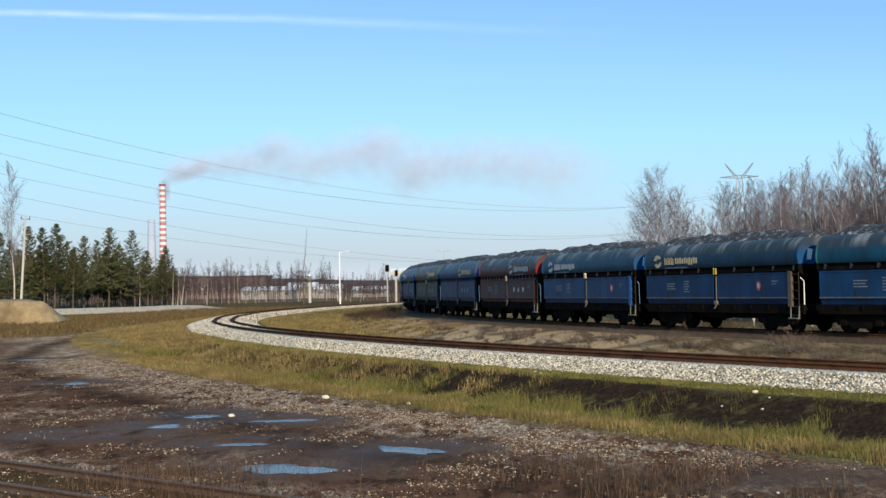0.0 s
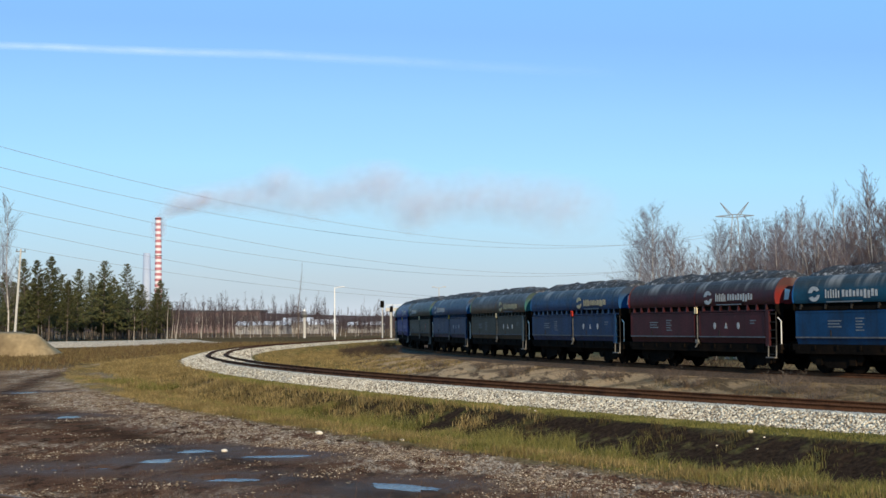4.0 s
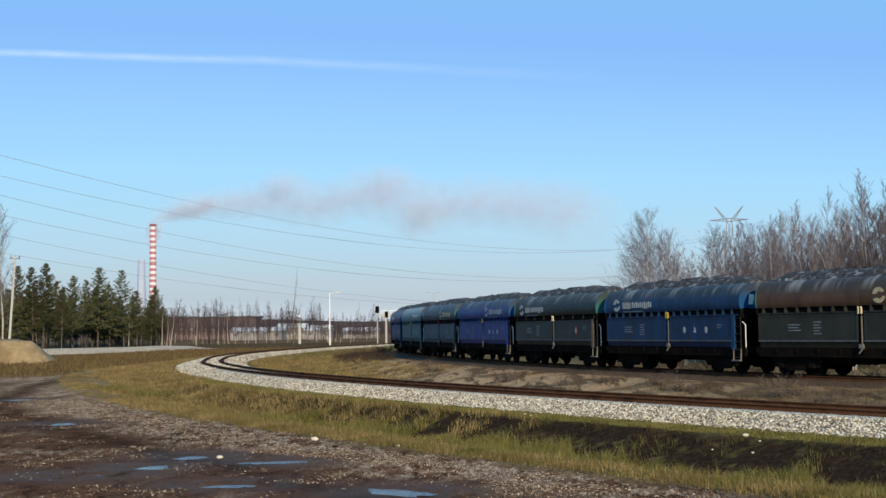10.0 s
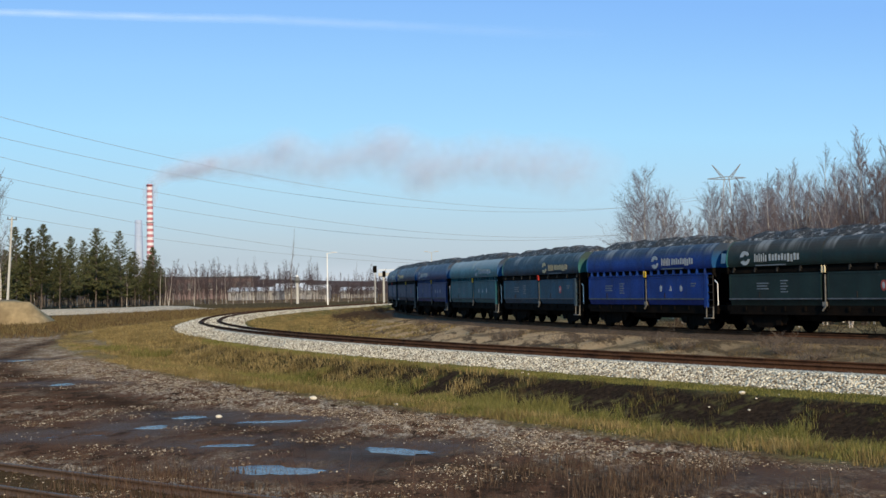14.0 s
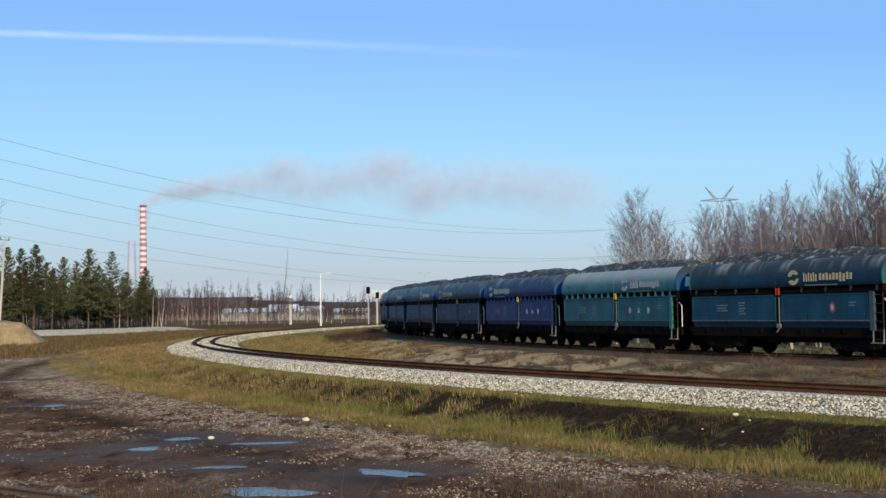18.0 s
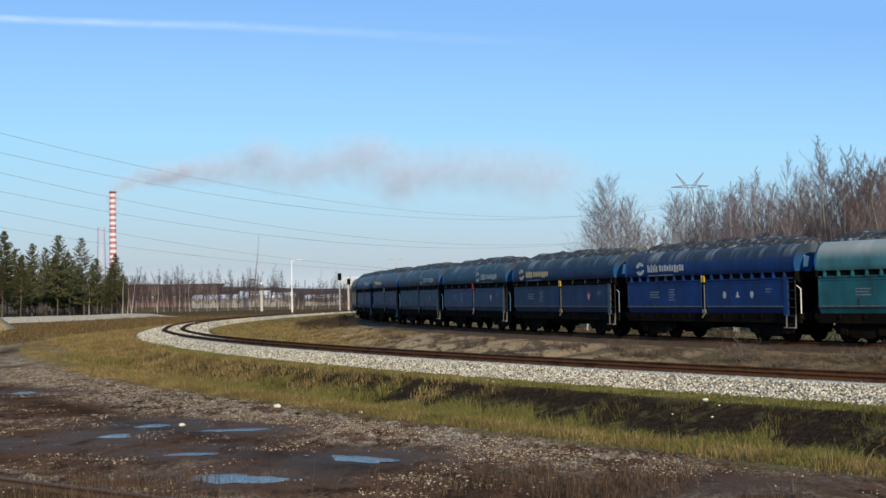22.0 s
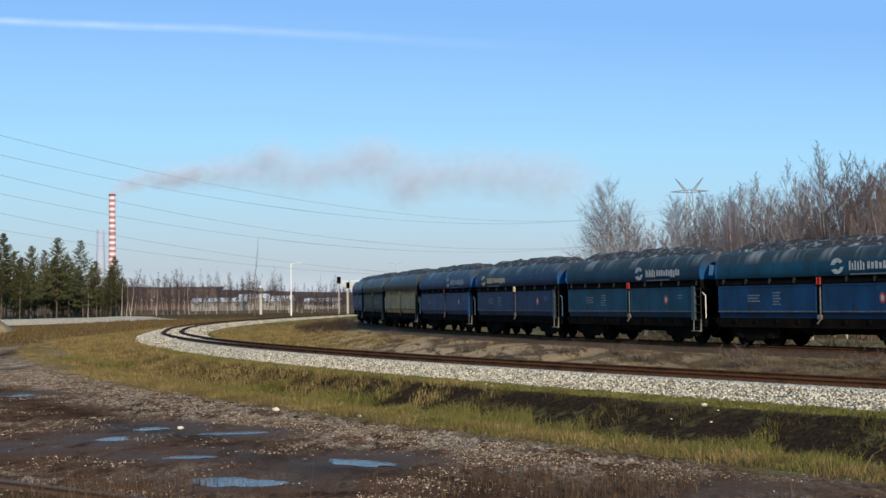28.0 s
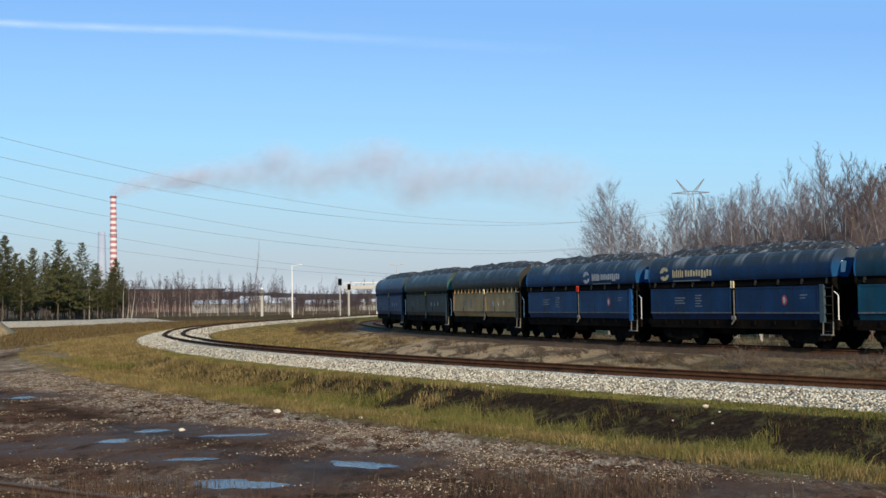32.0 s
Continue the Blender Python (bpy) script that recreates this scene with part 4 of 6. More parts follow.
# pale stones in drifts over the mud
px, py = [], []
N_STONES = 62000
while len(px) < N_STONES:
    r_, a_ = 17 + 48 * rnd.rand(6000) ** 1.15, np.radians(rnd.uniform(-22, 22, 6000))
    x, y = r_ * np.sin(a_), r_ * np.cos(a_)
    d1, s1 = offsets(LINE_MID, x, y)
    d3 = offsets(LINE_NEAR, x, y)[0]
    clump = np.sin(x * 1.1 + y * 0.41 + np.sin(y * 1.7)) * np.cos(y * 0.9 - x * 0.32) + 0.6 * np.sin(x * 2.9 + y * 1.3) * np.sin(y * 2.1)
    drift = clump - 0.9 + 1.7 * np.exp(-((d1 - 13.2) / 1.6) ** 2) * np.interp(s1, (-132, -125, -119), (0.2, 0.6, 1)) + 1.0 * np.exp(-((np.abs(d3) - 1.9) / 0.7) ** 2) + 0.9 * np.exp(-((x + 11.5) / 3) ** 2 - ((y - 33.5) / 1.6) ** 2)
    drift += 1.1 * np.exp(-((x + 0.9) / 1.1) ** 2 - ((y - 22.2) / 0.7) ** 2) - 1.2 * np.exp(-((x + 2.4) / 1.4) ** 2 - ((y - 23.9) / 1.3) ** 2) - 0.8 * np.exp(-((x - 4.8) / 2.4) ** 2 - ((y - 20) / 2.2) ** 2) + 0.7 * np.exp(-((y - 57) / 12) ** 2 - ((x + 15) / 6) ** 2)
    keep = (d1 > 10.6) & (drift * 0.9 + rnd.normal(0, 0.6, 6000) > 0.7)
    for qx, qy, a, b_, turn in PUDDLES:
        keep &= np.hypot((x - qx) / a, (y - qy) / b_) > 1.15
    px += x[keep].tolist()
    py += y[keep].tolist()
px, py = np.array(px[:N_STONES]), np.array(py[:N_STONES])
pebbles("scattered_stones", px, py, heights(px, py) + 0.006, 0.005 + 0.026 * rnd.rand(N_STONES) ** 3.2, STONES, "pale loose stones scattered over brown mud", "stones", 1)
k = rnd.rand(N_STONES) < 0.07
pebbles("pale_litter", px[k] + 0.2, py[k] + 0.3, heights(px[k] + 0.2, py[k] + 0.3) + 0.012, rnd.uniform(0.03, 0.10, k.sum()), LITTER, "pale broken sticks and straw lying on the mud", "litter", 8, (1, 0.14, 0.14))
for sx, sy, sr in ((-4.91, 36.8, 0.10), (-6.62, 31.8, 0.08), (6.78, 33.3, 0.085), (6.71, 32.1, 0.035), (7.0, 32.6, 0.03), (1.38, 42.2, 0.06), (1.54, 41.5, 0.05), (4.19, 19.1, 0.028), (-2.35, 34.6, 0.06), (5.9, 33.2, 0.03), (7.6, 32.7, 0.035)):
    bm = B()
    bmesh.ops.create_icosphere(bm, subdivisions=2, radius=sr)
    for v in bm.verts:
        v.co *= 1 + 0.55 * noise.noise(v.co / sr * 1.1 + Vector((sx, sy, 0)))
        v.co.z *= 0.6
    tagged(part("stone", bm, LIMESTONE, None, m=pose(sx, sy, height_at(sx, sy) + sr * 0.45)), "single pale limestone lying on the ground", "stone", "larger stones")
# broken stone along the shoulder of the middle track
ss = rnd.uniform(-150, -20, 42000)
ss = np.where(rnd.rand(42000) < 0.6, rnd.uniform(-150, -85, 42000), ss)
oo = rnd.uniform(0.9, 3.3, 42000)
pp = np.array([np.interp(ss, LINE_MID["s"], LINE_MID["p"][:, i]) for i in (0, 1)]).T
nn = np.array([np.interp(ss, LINE_MID["s"], LINE_MID["n"][:, i]) for i in (0, 1)]).T
xy = pp + nn * oo[:, None]
zz = np.interp(oo, (0.9, 1.75, 2.45, 3.15, 3.3), (0.375, 0.37, 0.195, -0.02, -0.02)) + 0.012
pebbles("ballast_stones", xy[:, 0], xy[:, 1], zz, 0.03 + 0.03 * rnd.rand(42000), BALLSTONES, "loose pieces of pale limestone ballast", "ballast", 2)


ss, oo = rnd.uniform(-62, 95, 13000), rnd.uniform(-3.0, 3.1, 13000)
pp = np.array([np.interp(ss, LINE_MID["s"], LINE_MID["p"][:, i]) for i in (0, 1)]).T
nn = np.array([np.interp(ss, LINE_MID["s"], LINE_MID["n"][:, i]) for i in (0, 1)]).T
xy = pp + nn * oo[:, None]
zz = np.interp(np.abs(oo), (0, 1.2, 1.75, 2.45, 3.15), (0.42, 0.41, 0.37, 0.195, -0.02)) + 0.012
k = np.abs(np.abs(oo) - 0.7525) > 0.28
pebbles("far_ballast_stones", xy[k, 0], xy[k, 1], zz[k], 0.05 + 0.045 * rnd.rand(k.sum()), BALLSTONES, "pale limestone pieces between and beside the rails", "ballast", 3)


# ---- grass and dead weeds ----
def blades(name, xs, ys, zs, hs, mat, label, per=5, spread=0.08, width=0.012, lean=0.35, seed=0, category="grass"):
    rnd = np.random.RandomState(seed)
    n = len(xs) * per
    x, y = np.repeat(xs, per) + rnd.normal(0, spread, n), np.repeat(ys, per) + rnd.normal(0, spread, n)
    z, h = np.repeat(zs, per), np.repeat(hs, per) * rnd.uniform(0.5, 1.15, n)
    t = rnd.uniform(0, 6.28, n)
    ln = rnd.uniform(0.05, lean, n) * h
    a = rnd.uniform(0, 6.28, n)
    wx, wy = np.cos(t) * width, np.sin(t) * width
    mx, my = x + np.cos(a) * ln * 0.35, y + np.sin(a) * ln * 0.35
    tx, ty = x + np.cos(a) * ln, y + np.sin(a) * ln
    v = np.stack([np.stack([x - wx, y - wy, z - 0.03], -1), np.stack([x + wx, y + wy, z - 0.03], -1), np.stack([mx + wx * 0.8, my + wy * 0.8, z + h * 0.6], -1),
                  np.stack([mx - wx * 0.8, my - wy * 0.8, z + h * 0.6], -1), np.stack([tx, ty, z + h], -1)], 1).reshape(-1, 3)
    k = 5 * np.arange(n)[:, None]
    me = mesh_from(name, v, np.concatenate([k + [0, 1, 2], k + [0, 2, 3], k + [3, 2, 4]]), mat)
    return tagged(new(name, me), label, category, kind="stuff")


GREEN = island_material("green_grass", [(0.030, 0.036, 0.010), (0.072, 0.080, 0.020), (0.130, 0.130, 0.038), (0.23, 0.19, 0.074)], other=(0.165, 0.148, 0.050))
OLIVE = island_material("olive_grass", [(0.026, 0.025, 0.010), (0.055, 0.051, 0.019), (0.09, 0.080, 0.031), (0.13, 0.105, 0.046)], other=(0.05, 0.034, 0.020))
STRAW = island_material("dry_grass", [(0.112, 0.080, 0.034), (0.20, 0.145, 0.064), (0.31, 0.235, 0.112), (0.16, 0.128, 0.050)], other=(0.085, 0.066, 0.026))
DEAD = island_material("dead_stalks", [(0.032, 0.020, 0.014), (0.058, 0.037, 0.025), (0.090, 0.060, 0.042), (0.15, 0.108, 0.076)])
REDWEED = island_material("red_brown_stems", [(0.026, 0.013, 0.010), (0.048, 0.026, 0.019), (0.075, 0.042, 0.030), (0.115, 0.072, 0.05)])
BRUSH = island_material("brown_brush", [(0.045, 0.032, 0.016), (0.10, 0.074, 0.032), (0.16, 0.12, 0.052), (0.20, 0.155, 0.07)], other=(0.075, 0.045, 0.026))


def along(line_, n, s0, s1, o0, o1, power=1.0):
    s = s0 + (s1 - s0) * rnd.rand(n) ** power
    o = rnd.uniform(o0, o1, n)
    p = np.array([np.interp(s, line_["s"], line_["p"][:, i]) for i in (0, 1)]).T
    q = np.array([np.interp(s, line_["s"], line_["n"][:, i]) for i in (0, 1)]).T
    r = p + q * o[:, None]
    return r[:, 0], r[:, 1], s, o


def patchy(x, y, cut, seed=0.0):
    return np.sin(x * 0.8 + seed) * np.cos(y * 0.6 - seed) + 0.6 * np.sin(x * 2.1 - y * 1.3 + seed) + rnd.uniform(-0.7, 0.7, len(x)) > cut


x, y, s, o = along(LINE_MID, 46000, -150, -66, 5.0, 11.0, 1.25)
tuft = 0.9 * np.sin(s * 1.9 + np.sin(s * 0.63) * 2) * np.sin(s * 0.47) + 0.7 * np.sin(s * 0.71 + 1.0)
k = patchy(x, y, np.interp(o + tuft, (4.4, 6.0, 7.0, 8.0, 10.6), (1.9, 1.0, 0.35, -0.4, -0.5)) + np.interp(s, (-136, -124, -116, -102, -84), (0.5, 0.35, 0, 0, 1.6)))
blades("bank_grass", x[k], y[k], heights(x[k], y[k]), np.interp(o[k], (5, 6.4, 8.2, 9.6, 11.0), (0.16, 0.36, 0.36, 0.20, 0.08)) * np.clip(1 + 0.9 * wavy(x[k] * 2.3, y[k] * 2.3, 7.0), 0.25, 2), GREEN, "green and straw tufts of grass on the dark ditch bank", 8, 0.07, 0.007, 1.0, 1)
x, y, s, o = along(LINE_MID, 9500, -150, -84, 8.6, 11.2, 1.25)
k = patchy(x, y, -0.1, 9.0)
blades("straw_grass", x[k], y[k], heights(x[k], y[k]), rnd.uniform(0.08, 0.3, k.sum()), STRAW, "dry yellow grass along the foot of the ditch bank", 7, 0.1, 0.006, 1.0, 12)
x, y, s, o = along(LINE_MID, 9000, -150, -60, 4.4, 7.2, 1.3)
k = patchy(x, y, 0.35, 6.0)
blades("slope_tufts", x[k], y[k], heights(x[k], y[k]), rnd.uniform(0.05, 0.22, k.sum()), OLIVE, "dark olive tufts on bare black soil", 8, 0.06, 0.008, 0.8, 11)
x, y, s, o = along(LINE_MID, 16000, -150, -66, 3.1, 4.3, 1.3)
blades("verge_grass", x, y, heights(x, y), rnd.uniform(0.03, 0.09, len(x)), GREEN, "short green grass beside the ballast", 6, 0.08, 0.007, 0.5, 2)
x, y, s, o = along(LINE_MID, 9000, -150, -20, 9.2, 11.4, 1.3)
k = patchy(x, y, 0.1, 4.0)
x, y = x[k], y[k]
blades("dry_grass", x, y, heights(x, y), rnd.uniform(0.04, 0.14, len(x)), STRAW, "dry straw-coloured grass at the edge of the mud", 7, 0.12, 0.007, 0.9, 3)
x, y, s, o = along(LINE_MID, 15000, -112, -50, 4.2, 15.5, 1.0)
k = patchy(x, y, np.clip((o - np.interp(s, (-90, -74, -62, -48), (17.5, 15.1, 13.1, 11.2)) + 7.2) / 1.5, -0.4, 1.6) + np.clip((o - 10) / 2, 0, 1.5) + np.interp(s, (-112, -94, -62, -52), (0.8, -0.3, -0.2, 0.6)), 1.0)
blades("dry_field_grass", x[k], y[k], heights(x[k], y[k]), rnd.uniform(0.06, 0.30, k.sum()), STRAW, "dry yellow grass where the ditch runs out", 9, 0.16, 0.011, 0.9, 4)
x, y, s, o = along(LINE_MID, 9000, -72, 20, 3.4, 12.0, 1.0)
k = (o < np.interp(s, (-74, -62, -48, -34, -20, -10, 25), (8.6, 8.2, 9.2, 9.4, 8.4, 6.8, 4.2))) & patchy(x, y, -0.5, 3.5)
blades("bend_grass", x[k], y[k], heights(x[k], y[k]), rnd.uniform(0.08, 0.32, k.sum()), STRAW, "dry tawny grass outside the bend of the track", 8, 0.3, 0.016, 0.9, 15)
x, y, s, o = along(LINE_MID, 9000, -50, 70, 4.0, 34, 1.0)
k = (o > 0.8 + np.interp(s, (-48, -34, -20, -10, 25, 60), (11.2, 9.9, 8.8, 7.1, 4.5, 3.0))) & patchy(x, y, -0.3, 2.5)
blades("field_brush", x[k], y[k], heights(x[k], y[k]), rnd.uniform(0.12, 0.5, k.sum()), BRUSH, "brown and olive winter brush on the field", 9, 0.4, 0.022, 0.7, 14, "brush")
x, y, s, o = along(LINE_MID, 7000, -70, 60, -14, -3.3, 1.0)
blades("inner_grass", x, y, heights(x, y), np.full(len(x), 0.16), STRAW, "olive winter grass between the two tracks", 5, 0.2, 0.02, 0.6, 5)
x, y, s, o = along(LINE_TRAIN, 5000, -125, -20, 2.9, 9.0, 1.0)
k = patchy(x, y, np.interp(s, (-110, -82), (0.1, 0.85)), 2.0)
blades("bank_weeds", x[k], y[k], heights(x[k], y[k]), rnd.uniform(0.06, 0.2, k.sum()), BRUSH, "brown dead weeds on the sandy bank", 7, 0.2, 0.008, 0.6, 6, "weeds")
# dead weeds round the near track
r_, a_ = rnd.uniform(12.5, 23, 14000), np.radians(rnd.uniform(-22, 22, 14000))
x, y = r_ * np.sin(a_), r_ * np.cos(a_)
d3 = offsets(LINE_NEAR, x, y)[0]
k = patchy(x, y, np.where(np.abs(d3) < 1.0, 0.95, np.where((x > 1.5) | (x < -3.5), 0.5, 0.8)), 3.0)
blades("dead_weeds", x[k], y[k], heights(x[k], y[k]), np.where(rnd.rand(k.sum()) < 0.1, 0.38, 0.12), DEAD, "thin brown dead weeds round the sunken track", 4, 0.09, 0.005, 0.5, 7, "weeds")
r_, a_ = rnd.uniform(11.5, 16.5, 4200), np.radians(np.where(rnd.rand(4200) < 0.72, rnd.normal(-14.5, 3.0, 4200), rnd.uniform(-20, 20, 4200)))
x, y = r_ * np.sin(a_), r_ * np.cos(a_)
blades("tall_dead_stalks", x, y, heights(x, y), 0.08 + 0.7 * rnd.rand(4200) ** 3.5, DEAD, "tall dry brown stalks standing before the tracks", 3, 0.12, 0.0055, 0.3, 8, "weeds")

r_, a_ = rnd.uniform(11.5, 15.5, 800), np.radians(np.where(rnd.rand(800) < 0.8, rnd.normal(-14.8, 2.1, 800), rnd.uniform(-19, 4, 800)))
x, y = r_ * np.sin(a_), r_ * np.cos(a_)
blades("weed_stems", x, y, heights(x, y), 0.35 + 1.4 * rnd.rand(800) ** 2, REDWEED, "thin red-brown weed stems standing near the old track", 4, 0.12, 0.0034, 0.5, 9, "weeds")


# ---- trees ----
def limb(vs, fs, pts, radii, n=3):
    """A bent tapering limb through the points."""
    base = len(vs)
    for i, (p, r) in enumerate(zip(pts, radii)):
        d = (pts[min(i + 1, len(pts) - 1)] - pts[max(i - 1, 0)])
        d = d.normalized() if d.length > 1e-6 else Vector((0, 0, 1))
        u = d.orthogonal().normalized()
        w = d.cross(u)
        for j in range(n):
            a = 2 * math.pi * j / n
            vs.append(p + (u * math.cos(a) + w * math.sin(a)) * r)
    for i in range(len(pts) - 1):
        for j in range(n):
            a, b_ = base + i * n + j, base + i * n + (j + 1) % n
            fs.append((a, b_, b_ + n, a + n))


def grow(rn, start, way, length, bends, sag, stray=0.10):
    pts = [start.copy()]
    d = way.normalized()
    for _ in range(bends):
        d = (d + Vector((rn.uniform(-1, 1), rn.uniform(-1, 1), rn.uniform(-1, 1))) * stray + Vector((0, 0, sag))).normalized()
        pts.append(pts[-1] + d * (length / bends))
    return pts


def bare_tree(seed, h, spread=0.3, boughs=22, first=0.25, droop=0.03, thick=0.1, stems=1, twigs=6, up=0.75):
    """Two meshes, trunk and crown of fine bare twigs."""
    rn = random.Random(seed)
    tv, tf, cv, cf = [], [], [], []
    for k in range(stems):
        lean = Vector((rn.uniform(-1, 1), rn.uniform(-1, 1), 0)) * (0.05 if stems == 1 else 0.24)
        hh = h * rn.uniform(0.8, 1.0) if k else h
        st = grow(rn, Vector((rn.uniform(-.2, .2) * (stems > 1), rn.uniform(-.2, .2) * (stems > 1), -0.15)), Vector((0, 0, 1)) + lean, hh, 8, 0.05, 0.07)
        limb(tv, tf, st, [thick * (1 - 0.93 * i / 8) for i in range(9)], 6)
        for b_ in range(boughs // stems):
            f = first + (1 - first) * ((b_ + rn.random()) / (boughs // stems)) ** 0.9
            i = min(7, int(f * 8))
            p = st[i].lerp(st[i + 1], f * 8 - i)
            a = rn.uniform(0, 6.283)
            bl = hh * spread * (1.05 - f) ** 0.6 * rn.uniform(0.6, 1.2)
            bp = grow(rn, p, Vector((math.cos(a), math.sin(a), up + rn.uniform(-.2, .5))), bl, 5, 0.06)
            limb(cv, cf, bp, [max(0.007, thick * 0.22 * (1.1 - f)) * (1 - 0.85 * q / 5) + 0.003 for q in range(6)], 3)
            for t in range(twigs + 2):
                g = 0.2 + 0.8 * (t + rn.random()) / (twigs + 2)
                i = min(4, int(g * 5))
                q = bp[i].lerp(bp[i + 1], g * 5 - i)
                d = (bp[i + 1] - bp[i]).normalized() + Vector((rn.uniform(-1, 1), rn.uniform(-1, 1), rn.uniform(-0.3, 0.9))) * 0.75
                tp = grow(rn, q, d, bl * 0.42 * rn.uniform(0.5, 1.1), 3, 0.04 - droop)
                limb(cv, cf, tp, [0.007, 0.005, 0.004, 0.002], 3)
                for u in range(twigs + 4):
                    w = tp[rn.randrange(1, 4)]
                    e = (tp[-1] - tp[0]).normalized() + Vector((rn.uniform(-1, 1), rn.uniform(-1, 1), rn.uniform(-0.5, 0.8))) * 0.7
                    tip = w + e.normalized() * bl * 0.26 * rn.uniform(0.4, 1.3) - Vector((0, 0, droop * 4))
                    sd = (tip - w).orthogonal().normalized() * 0.006
                    n0 = len(cv)
                    cv += [w - sd, w + sd, tip]
                    cf.append((n0, n0 + 1, n0 + 2))
    return (tv, tf), (cv, cf)


def bark_material(name, a, b_, scar):
    m, n, l, b = nodes_of(name, 0.85)
    f = noise_node(n, l, 3, 4, coords(n, "Object", (2, 2, 5)))
    g = noise_node(n, l, 1.5, 3, coords(n))
    col = mix(n, l, ramp(n, l, g, 0.35, 0.65), a, b_)
    l.new(mix(n, l, ramp(n, l, f, 0.56, 0.64), col, scar), b.inputs["Base Color"])
    bump(n, l, b, f, 0.4, 0.02)
    return m


BIRCH = bark_material("birch_bark", (0.50, 0.47, 0.43), (0.33, 0.29, 0.25), (0.05, 0.045, 0.04))
BARK = bark_material("brown_bark", (0.10, 0.075, 0.06), (0.17, 0.13, 0.10), (0.05, 0.04, 0.03))
PALEBARK = bark_material("pale_grey_bark", (0.42, 0.385, 0.355), (0.28, 0.25, 0.225), (0.07, 0.06, 0.05))
FARBARK = bark_material("dark_grey_bark", (0.040, 0.031, 0.031), (0.070, 0.056, 0.054), (0.03, 0.023, 0.022))
PINEBARK = bark_material("pine_bark", (0.085, 0.070, 0.062), (0.135, 0.115, 0.10), (0.045, 0.035, 0.03))
TWIG = surf("twigs", (0.100, 0.089, 0.104), (0.190, 0.171, 0.190), 3, 0.3, 0.9)
REDTWIG = surf("reddish_twigs", (0.080, 0.060, 0.063), (0.135, 0.105, 0.106), 3, 0.3, 0.9)
FARTWIG = surf("far_twigs", (0.052, 0.037, 0.040), (0.090, 0.068, 0.072), 3, 0.3, 0.95)
DARKTWIG = surf("thicket_twigs", (0.026, 0.022, 0.020), (0.050, 0.042, 0.036), 3, 0.3, 0.95)
GREYTWIG = surf("grey_twigs", (0.085, 0.075, 0.088), (0.150, 0.133, 0.148), 3, 0.3, 0.9)
NEEDLE = island_material("pine_needles", [(0.028, 0.034, 0.016), (0.053, 0.062, 0.028), (0.088, 0.096, 0.043), (0.135, 0.132, 0.062)])


def tree_thing(name, parts_, mats, label, category, group, m):
    t = thing(name, m, label, category, group)
    for nm, (vs, fs), mat in zip(("trunk", "crown"), parts_, mats):
        part(nm, mesh_from(nm, vs, fs, mat), None, t)
    return t


PARK = pose(0, -420, 0)
birches = [tree_thing("birch_tree", bare_tree(20 + i, 13.0, 0.40, 78, 0.14, 0.04, 0.11, 1, 6, 1.1), (BIRCH, TWIG), "bare pale birch with fine drooping twigs", "tree", "bare trees behind the train", PARK) for i in range(3)]
alders = [tree_thing("bare_tree", bare_tree(40 + i, 11.0, 0.25, 84, 0.20, 0.0, 0.075, 4, 6, 1.25), (PALEBARK, (TWIG, GREYTWIG)[i % 2]), "bare many-stemmed tree with grey-brown twigs", "tree", "bare trees behind the train", PARK) for i in range(3)]
reds = [tree_thing("bare_tree", bare_tree(60 + i, 12.5, 0.27, 144, 0.25, 0.0, 0.06, 9, 6, 1.5), (BARK, REDTWIG), "dense bare tree with reddish brown twigs", "tree", "bare trees behind the train", PARK) for i in range(2)]
slims = [tree_thing("bare_tree", bare_tree(80 + i, 14.0, 0.27, 40, 0.2, 0.0, 0.09, 1, 5, 1.7), (BIRCH, GREYTWIG), "tall slim bare tree with grey bark", "tree", "bare trees behind the train", PARK) for i in range(2)]
used = set()


def plant(ob, x, y, height, full, turn):
    s = height / full
    m = pose(x, y, height_at(x, y) - 0.05, 0, 0, turn)
    if ob.name in used:
        c = copy_thing(ob, m)
    else:
        used.add(ob.name)
        ob.matrix_basis = m
        c = ob
    c.scale = (s, s, s)
    return c


